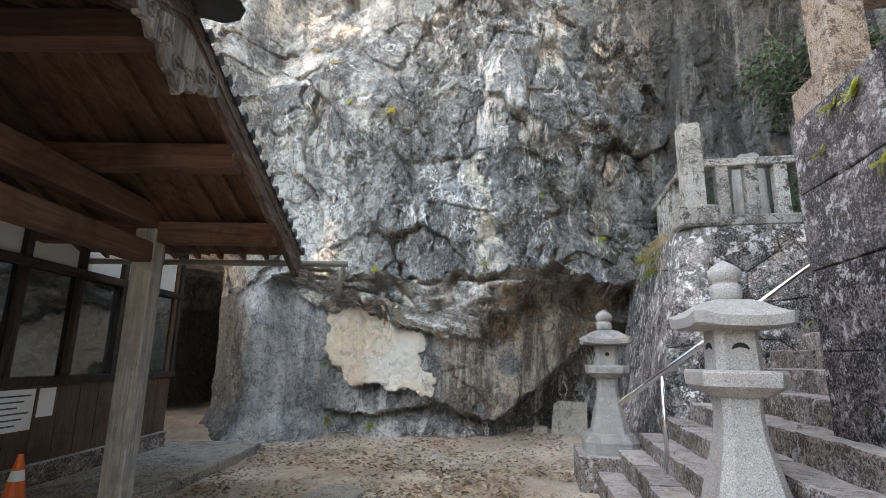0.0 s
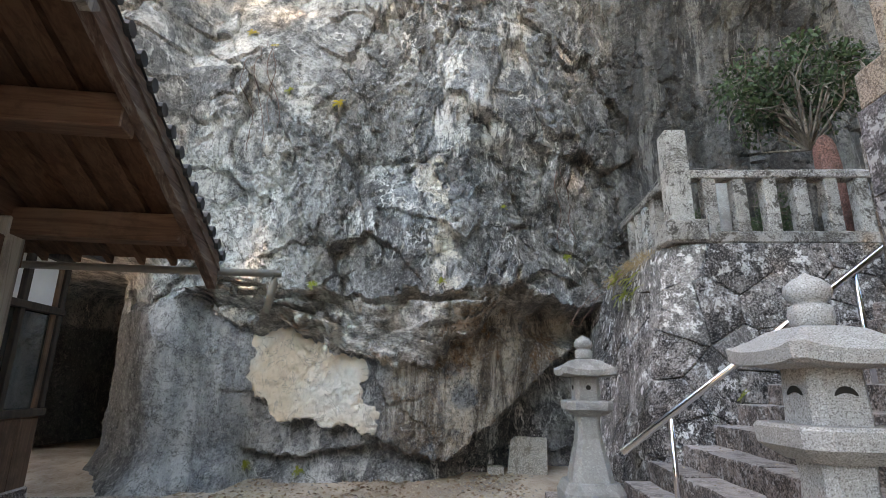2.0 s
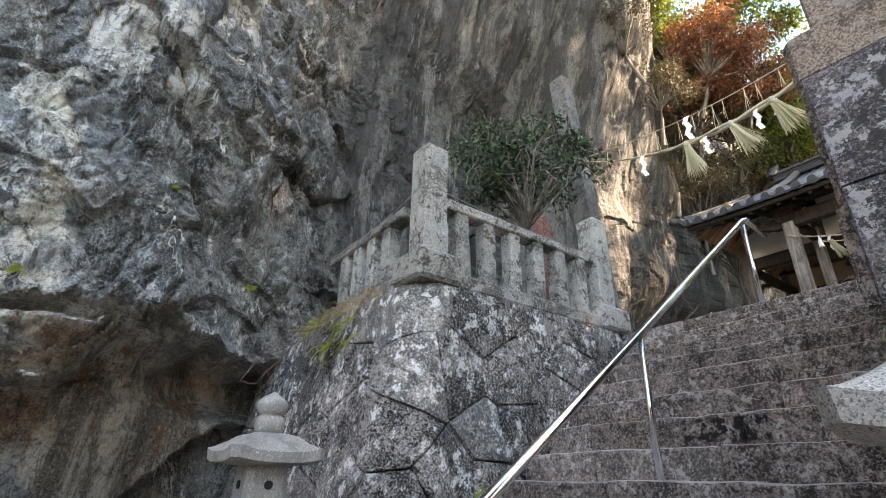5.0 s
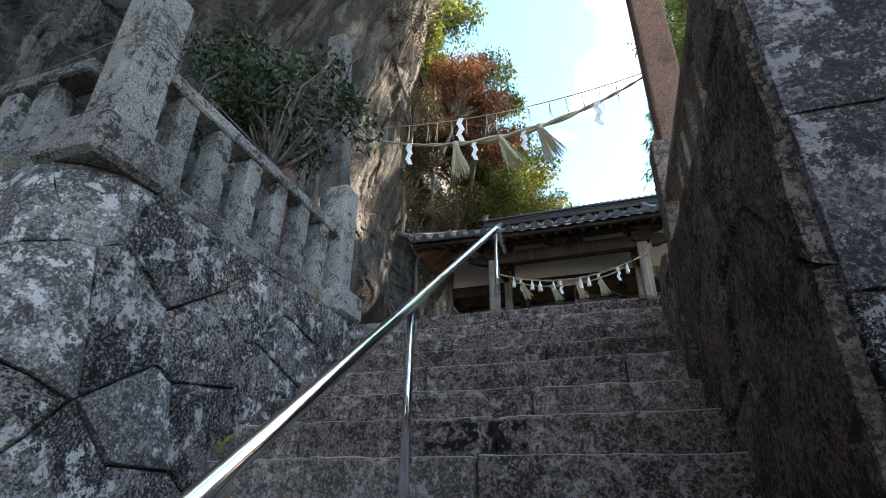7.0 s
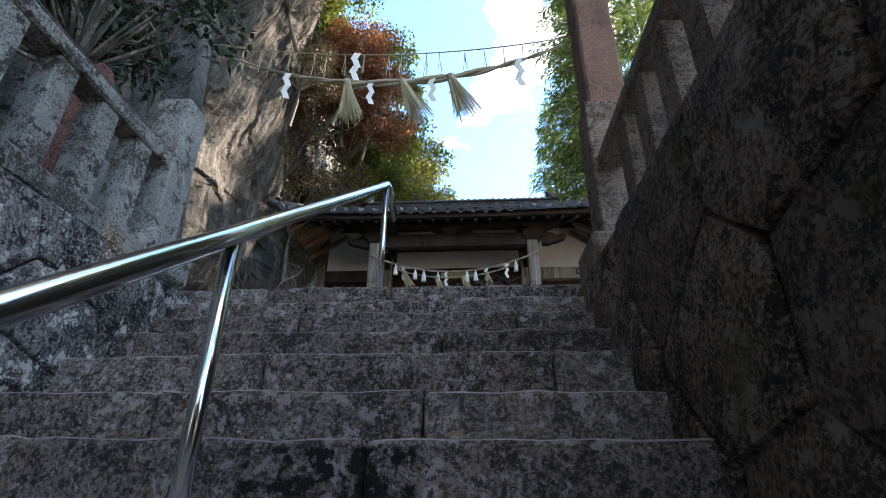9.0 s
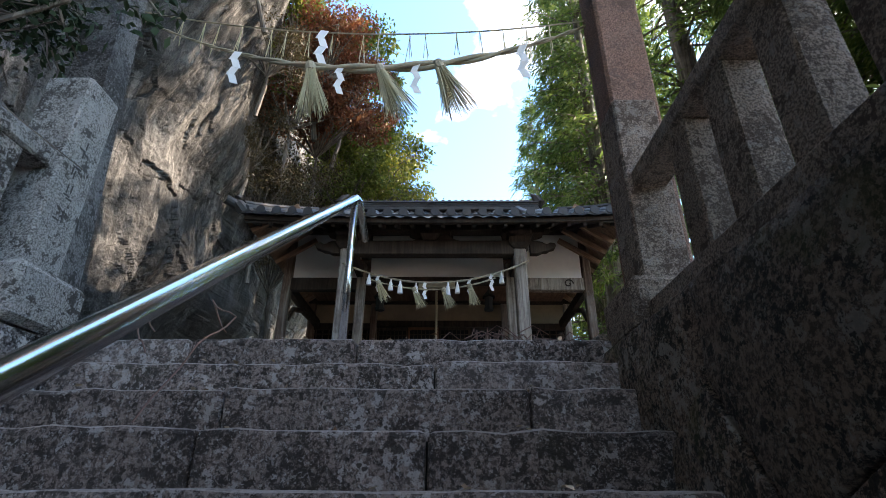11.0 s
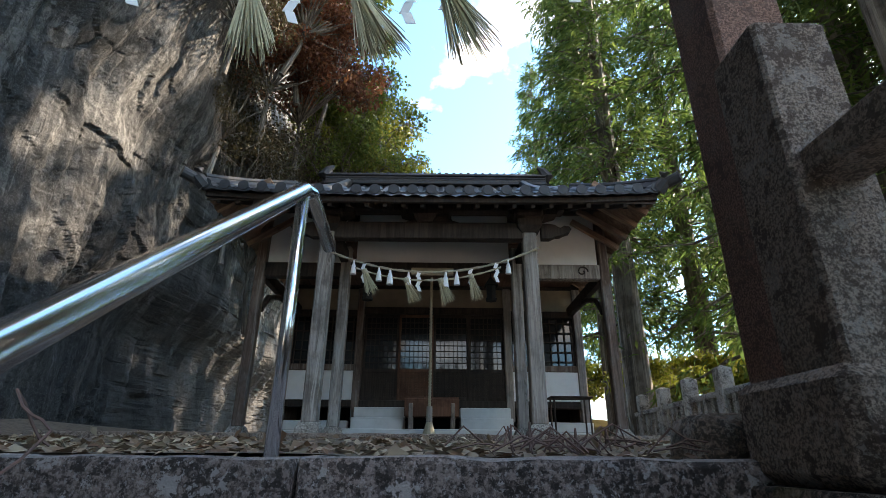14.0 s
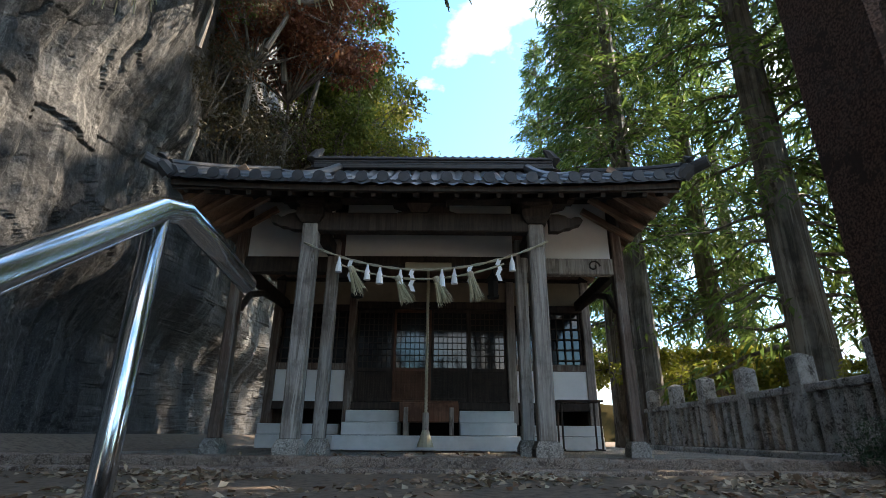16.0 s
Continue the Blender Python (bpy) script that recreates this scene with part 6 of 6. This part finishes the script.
GREEN = broad_meshes(21, BROADLEAF)
GOLD = broad_meshes(22, GOLDLEAF)
RED = broad_meshes(23, REDLEAF, n=4600)
DUSK = broad_meshes(24, THICKET, n=4200, leaf=(0.05, 0.11))
VARY = {"g": (GREEN, "leafy green tree clinging to the slope"), "y": (GOLD, "yellow-green tree on the slope behind the hall"), "r": (RED, "rust-red autumn tree on the slope"), "d": (DUSK, "dark brownish thicket on the cliff edge")}
hill = [("g", -8.9, 9.6, 12.6, 1.1), ("g", -8.6, 10.6, 14.4, 1.3), ("g", -8.4, 11.6, 12.6, 1.0), ("g", -9.4, 11.2, 10.8, .8), ("r", -8.3, 13.2, 12.6, 1.15), ("r", -8.3, 14.2, 11.0, 1.1), ("r", -8.6, 12.6, 10.7, .9),
        ("r", -7.9, 15.2, 12.8, 1.1), ("d", -9.2, 12.2, 9.2, .85), ("d", -9.2, 13.2, 8.0, .9), ("d", -9.0, 14.4, 9.0, 1.0), ("d", -9.2, 14.6, 7.0, 1.0), ("d", -9.4, 11.4, 8.9, .6), ("d", -8.8, 16.0, 9.6, 1.1),
        ("g", -8.2, 17.2, 11.6, 1.3), ("g", -7.8, 19.2, 13.2, 1.5), ("g", -8.4, 20.0, 10.6, 1.5), ("y", -7.6, 21.5, 13.6, 1.6), ("y", -7.2, 23.5, 13.0, 1.6), ("g", -8.8, 23, 15.5, 1.8), ("y", -6.9, 25.5, 13.4, 1.5),
        ("d", -8.6, 18, 8.4, 1.3), ("g", -8.6, 15.6, 15.0, 1.4), ("g", -8.9, 12.6, 15.6, 1.4), ("d", -9.2, 8.9, 14.4, 1.0), ("g", -9.0, 18.4, 16.4, 1.7), ("y", -7.8, 27.5, 13.6, 1.9), ("g", -8.4, 25, 10.5, 1.8), ("g", -8.2, 8.2, 13.4, 1.1), ("d", -8.3, 9.0, 11.4, .8), ("g", -7.8, 9.4, 14.8, 1.1), ("d", -8.3, 10.2, 10.2, .7),
        ("r", -7.7, 12.0, 11.8, .9), ("y", -7.2, 17.0, 10.2, 1.1), ("g", -7.3, 15.6, 9.6, 1.0)]
for i, (k, x, y, z, s) in enumerate(hill):
    meshes, lab = VARY[k]
    tree("slope_tree", lab, pose(x, y, z, 0, 8 * (i % 3), 57 * i) @ Matrix.Scale(s, 4), meshes, "trees on the slope")

# the evergreen behind the terrace fence
SHRUB = broad_meshes(31, DARKLEAF, radius=0.78, n=4200, leaf=(0.035, 0.075), clumps=34, squash=1.35)
tree("evergreen_shrub", "dark glossy evergreen shrub behind the stone fence", pose(-7.3, 4.05, 4.45, 0, 0, 20) @ Matrix.Scale(1.3, 4), SHRUB, "shrubs on the terrace")
tree("evergreen_shrub", "small leafy shrub at the foot of the cliff", pose(-8.55, 2.9, 3.3, 0, 0, 80) @ Matrix.Scale(0.62, 4), SHRUB, "shrubs on the terrace")
tree("evergreen_shrub", "small leafy shrub at the foot of the cliff", pose(-8.7, 4.1, 3.4, 0, 0, 160) @ Matrix.Scale(0.7, 4), SHRUB, "shrubs on the terrace")
tree("fence_bush", "leafy bush against the old precinct fence", pose(-0.45, 8.6, 3.05, 0, 0, 10) @ Matrix.Scale(0.42, 4), SHRUB, "bushes by the fence")
YSHRUB = broad_meshes(33, GOLDLEAF, radius=0.8, n=3000, leaf=(0.06, 0.12), clumps=18)
for k, (x, y, z, s) in enumerate(((2.2, 11.5, 3.6, 1.0), (2.6, 14.5, 3.6, 1.3), (1.6, 17.5, 3.6, 1.2), (3.4, 9.5, 3.4, 1.2), (3.0, 17.0, 4.2, 1.5), (4.5, 12.0, 4.0, 1.5), (2.2, 22.0, 4.4, 2.0), (4.4, 24.0, 4.6, 2.2), (0.6, 25.0, 4.6, 2.2), (6.6, 22.0, 4.4, 2.2))):
    tree("undergrowth_bush", "yellow-green bush beyond the stone fence", pose(x, y, z, 0, 0, 70 * k) @ Matrix.Scale(s, 4), YSHRUB, "bushes beyond the fence")


def fern(m, n, L, mat, seed, label):
    R = np.random.RandomState(seed)
    C, D, N = [], [], []
    for k in range(n):
        a, e = R.uniform(0, 6.283), R.uniform(0.2, 1.0)
        d = np.array([math.cos(a) * math.cos(e), math.sin(a) * math.cos(e), math.sin(e)])
        s = np.cross(d, [0, 0, 1.0])
        l = L * R.uniform(0.6, 1.1)
        for i in range(12):
            t = (i + 1) / 12
            p = d * l * t - np.array([0, 0, 0.5 * l * t * t])
            for sg in (-1, 1):
                C.append(p), D.append(sg * s + d * 0.5), N.append(np.array([0, 0, 1.0]) + R.normal(0, 0.2, 3))
    C, D, N = map(np.array, (C, D, N))
    ob = new("fern", leaf_mesh("fern", C, D, N, np.full(len(C), L * 0.2), np.full(len(C), L * 0.07), mat))
    ob.matrix_basis = m
    tagged(ob, label, "fern", group="ferns on the wall")


for k, (x, y, z, L) in enumerate(((-7.5, 1.6, 2.55, .28), (-7.2, 1.6, 2.7, .24), (-7.0, 1.55, 2.5, .16), (-7.7, 1.55, 2.75, .25))):
    fern(pose(x, y, z, 45, 0, 0), 8, L, FERNLEAF, 50 + k, "bright yellow-green fern rooted in the wall")
for k, (y, z, s) in enumerate(((-2.6, 2.75, .1), (-.75, 2.75, .08), (-2.3, 5.4, .14), (-3.4, 6.4, .13), (-3.0, 5.5, .1), (1.1, 3.3, .1), (.1, 3.9, .08), (-3.9, 6.9, .12), (-3.6, .25, .12), (-2.8, .2, .1))):
    fern(pose(cliff_x(y, z) + .03, y, z, 0, 60, 0), 14, s, FERNLEAF if k not in (2, 3, 7) else YELLOWLEAF, 70 + k, "small yellowish tuft growing on the rock face")
for k, (x, y, z, L) in enumerate(((-3.05, 1.72, 2.78, .12), (-2.85, 1.7, 2.72, .14), (-3.2, 1.7, 2.55, .08), (-2.7, 1.7, 2.3, .1), (-6.2, 2.25, 1.35, .09), (-6.2, 2.9, 1.75, .07))):
    fern(pose(x, y, z, 50, 0, 0), 9, L, FERNLEAF, 90 + k, "small yellow-green plant in a joint of the wall")
for k, pts in enumerate((catenary((-6.31, 1.93, 3.78), (-6.31, 4.22, 3.74), .05, 20), catenary((-6.33, 1.8, 3.8), (-8.3, 1.8, 3.7), .06, 20))):
    wire = link("wire", tube([tuple(p) for p in pts], .004, 5), STEEL)
    tagged(wire, "thin wire strung along the stone fence", "wire", group="wires on the fence")
# dry grass on the wall's edge
R = np.random.RandomState(9)
n = 420
C = np.stack([R.uniform(-8.4, -6.7, n), R.uniform(1.62, 1.8, n), np.full(n, 2.88)], 1)
tuft = new("dry_grass", leaf_mesh("dry_grass", C, R.normal(0, .6, (n, 3)) + np.array([[0, -.7, .55]]), unit(R, n), R.uniform(.08, .24, n), np.full(n, .008), DRYGRASS, .5))
tagged(tuft, "dry brownish grass along the wall's top edge", "grass", kind="stuff")
# bare vines on the rock and by the stairs
for k, (y0, z0, y1, z1) in enumerate(((-3.55, 6.6, -3.35, 4.7), (-3.4, 6.4, -3.1, 4.9), (-3.7, 6.0, -3.5, 4.6), (.95, 4.6, 1.0, 3.4), (1.05, 4.7, 1.25, 3.6), (-3.25, 6.2, -3.3, 5.0))):
    pts = []
    for i in range(16):
        t = i / 15
        y, z = y0 + (y1 - y0) * t + .05 * math.sin(9 * t + k), z0 + (z1 - z0) * t
        pts.append((cliff_x(y, z) + .05, y, z))
    v = link("vine", tube(pts, .006, 5), TWIG)
    tagged(v, "thin reddish bare vine hanging on the cliff", "vine", group="bare vines")
for k, pts in enumerate((((-7.6, 1.4, 2.6), (-7.9, 1.1, 2.45), (-7.8, .95, 2.2), (-7.5, 1.0, 2.15), (-7.2, 1.2, 2.5)), ((-7.4, 1.5, 2.7), (-7.5, 1.2, 2.6), (-7.75, 1.0, 2.3)),
                         ((-5.55, 4.5, 2.97), (-5.6, 4.4, 3.1), (-5.45, 4.35, 3.0), (-5.5, 4.15, 2.82), (-5.6, 4.0, 2.5)), ((-5.9, 4.5, 2.98), (-6.0, 4.45, 3.15), (-5.92, 4.4, 2.95), (-5.8, 4.3, 2.83)))):
    P = [Vector(p) for p in pts]
    dense = []
    for a, b in zip(P, P[1:]):
        dense += [a.lerp(b, t / 4) + Vector((0, 0, .01 * math.sin(t * 2 + k))) for t in range(4)]
    v = link("bare_twig", tube(dense + [P[-1]], .004, 5), TWIG)
    tagged(v, "thin pale bare twig", "twig", group="bare twigs")


# fallen leaves
def litter(name, boxes_, n, seed, zf, size=(0.035, 0.095)):
    R = np.random.RandomState(seed)
    C = []
    for (x0, x1, y0, y1, share) in boxes_:
        k = int(n * share)
        C.append(np.stack([R.uniform(x0, x1, k), R.uniform(y0, y1, k)], 1))
    C = np.concatenate(C)
    keep = fbm(C[:, 0] * 1.3, C[:, 1] * 1.3, C[:, 0] * 0, 3) + R.uniform(-.5, .5, len(C)) > -0.25
    C = C[keep]
    Z = zf(C[:, 0], C[:, 1])
    k = len(C)
    P = np.concatenate([C, (Z + R.uniform(.004, .02, k))[:, None]], 1)
    D = R.normal(0, 1, (k, 3)) * np.array([[1, 1, .25]])
    N = R.normal(0, .35, (k, 3)) + np.array([[0, 0, 1.0]])
    ob = new(name, leaf_mesh(name, P, D, N, R.uniform(*size, k), R.uniform(*size, k) * .65, DRYLEAF, .2))
    tagged(ob, "scattered dry brown fallen leaves", "leaves", kind="stuff")


def ground_z(x, y):
    return 0.02 * fbm(x * 0.8, y * 0.8, x * 0, 4) + 0.18 * ramp(-x, 7.6, 9.6) - 0.03


litter("fallen_leaves", [(-9.3, -5.0, -4.2, 0.4, .6), (-6.8, -3.9, -3.8, 0.5, .3), (-5, 0, -2.5, 1.6, .1)], 11000, 61, ground_z)
litter("fallen_leaves_upper", [(-9.0, -0.4, 4.9, 9.1, .5), (-7.5, -1.2, 4.9, 8.6, .5)], 9500, 62, lambda x, y: LAND + 0.13 * ramp(y, 5.0, 7.4) + 0.015 * fbm(x * 1.2, y * 1.2, x * 0, 4) + 0.3 * ramp(-x, 8.3, 10.0), (0.035, 0.11))
litter("leaves_on_platform", [(-8.5, -1, 9.1, 9.9, .7), (-6.5, -3, 10, 11.8, .3)], 420, 63, lambda x, y: x * 0 + 3.165)
litter("leaves_on_steps", [(-6.2, -3.75, e[0] + .02, e[0] + .2, 1 / 16) for e in EDGES], 260, 64, lambda x, y: np.array([max([z for (yy, z) in EDGES if yy <= b + 1e-6], default=0.0) for b in y]) + .004, (0.02, 0.05))
# gravel
R = np.random.RandomState(5)
bm = bmesh.new()
V, F = [], []
for k in range(2600):
    x, y = R.uniform(-9.2, -3.8), R.uniform(-4.0, 0.6)
    r = R.uniform(.006, .022)
    z = float(0.18 * ramp(np.array(-x), 7.6, 9.6)) - 0.035 + R.uniform(-.005, .012)
    b = len(V)
    V += [(x + r * 1.2, y, z), (x, y + r, z), (x - r, y + .2 * r, z), (x, y - r * .9, z), (x + .1 * r, y, z + r * .9)]
    F += [(b, b + 1, b + 4), (b + 1, b + 2, b + 4), (b + 2, b + 3, b + 4), (b + 3, b, b + 4)]
me = bpy.data.meshes.new("gravel")
me.from_pydata(V, [], F)
me.materials.append(OLDGRANITE)
tagged(new("gravel", me), "loose grey gravel on trodden earth", "gravel", kind="stuff")


# ---- loose stones ----
def boulder(name, label, m, sx, sy, sz, mat, seed, flat=0.0):
    bm = bmesh.new()
    bmesh.ops.create_icosphere(bm, subdivisions=3, radius=1)
    for v in bm.verts:
        k = 1 + .22 * noise.noise(v.co * 1.6 + Vector((seed, 0, 0))) + .08 * noise.noise(v.co * 4 + Vector((0, seed, 0)))
        c = v.co * k
        e = 0.55
        v.co = Vector((sx * math.copysign(abs(c.x) ** e, c.x), sy * math.copysign(abs(c.y) ** e, c.y), sz * math.copysign(abs(c.z) ** e, c.z)))
    ob = link(name, bm, mat, smooth=True)
    ob.matrix_basis = m
    return tagged(ob, label, "stone")


slab = link("stone_slab", loft([[(-9.42 + o, .2, .1), (-9.42 + o, .8, .1), (-9.46 + o, .81, .64), (-9.46 + o, .36, .66), (-9.45 + o, .26, .6)] for o in (0, .12)]), PALESLAB)
tagged(slab, "pale smooth stone slab leaning at the cliff foot", "stone slab")
small = link("small_block", worn_block(-9.4, -9.2, -.1, .14, .05, .24, 4.4), PALESLAB)
tagged(small, "small pale cut block at the cliff foot", "stone block")
boulder("dark_rock", "flat dark rock at the cliff foot", pose(-9.5, -.32, .14), .16, .22, .08, WALLSTONE, 4)
paver = link("flat_paver", worn_block(-5.45, -4.9, -2.25, -1.75, -.08, .02, 2.7), PALESLAB)
tagged(paver, "flat pale stone set in the earth", "paving stone")
boulder("monument_stone", "upright red-brown monument behind the stone fence", pose(-7.0, 4.02, 3.66), .1, .13, .8, PINKSTONE, 7)
boulder("monument_stone", "grey round-topped stone behind the fence", pose(-7.5, 3.0, 3.5), .16, .2, .78, OLDGRANITE, 9)
boulder("monument_stone", "upright grey stone slab behind the fence", pose(-7.3, 4.6, 3.4), .1, .16, .7, OLDGRANITE, 12)
boulder("edge_rock", "round mossy rock at the top of the stairs", pose(-3.5, 5.05, 2.98), .16, .16, .14, MOSSWALL, 15)
for k, (x, y, s) in enumerate(((-8.9, 5.2, .3), (-8.6, 6.0, .22), (-9.0, 6.6, .35), (-8.7, 5.6, .2))):
    boulder("fallen_rock", "grey rock piled at the cliff foot", pose(x, y, 3.1 + s * .4, 10 * k, 20, 50 * k), s, s * .8, s * .7, OLDGRANITE, 20 + k)
# pebbles and twigs heaped on the top step
R = np.random.RandomState(77)
bm = bmesh.new()
for k in range(46):
    x, y = R.normal(-4.15, .16), R.normal(4.72, .06)
    a = R.uniform(0, 6.283)
    l = R.uniform(.06, .2)
    tube([(x, y, 2.97 + R.uniform(0, .05)), (x + l * .5 * math.cos(a), y + l * .3 * math.sin(a), 2.99 + R.uniform(0, .07)), (x + l * math.cos(a), y + l * .5 * math.sin(a), 2.97 + R.uniform(0, .04))], .003, 4, bm)
heap = link("twig_heap", bm, TWIG)
tagged(heap, "little heap of dead twigs on the top step", "twigs", kind="stuff")
# worn carving on the end posts: dark strips painting the strokes' shade, no longer legible
for (x, y, z) in ((-6.327, 1.93, 3.92), (-6.327, 4.2, 3.92)):
    ob = empty("carved_inscription", pose(x, y, z))
    tagged(ob, "worn carved characters down a stone post", "inscription", group="worn inscriptions")
    rc = random.Random(int(y * 10))
    for k in range(4):
        for j in range(4):
            a_, b_ = rc.uniform(-.035, .01), rc.uniform(-.1, -.02)
            if j % 2:
                part("stroke", box(0, .002, a_, a_ + .04, b_ - .13 * k, b_ - .13 * k + .007, 0), DARKCARVE, ob)
            else:
                part("stroke", box(0, .002, a_ + .015, a_ + .022, b_ - .13 * k - .02, b_ - .13 * k + .025, 0), DARKCARVE, ob)
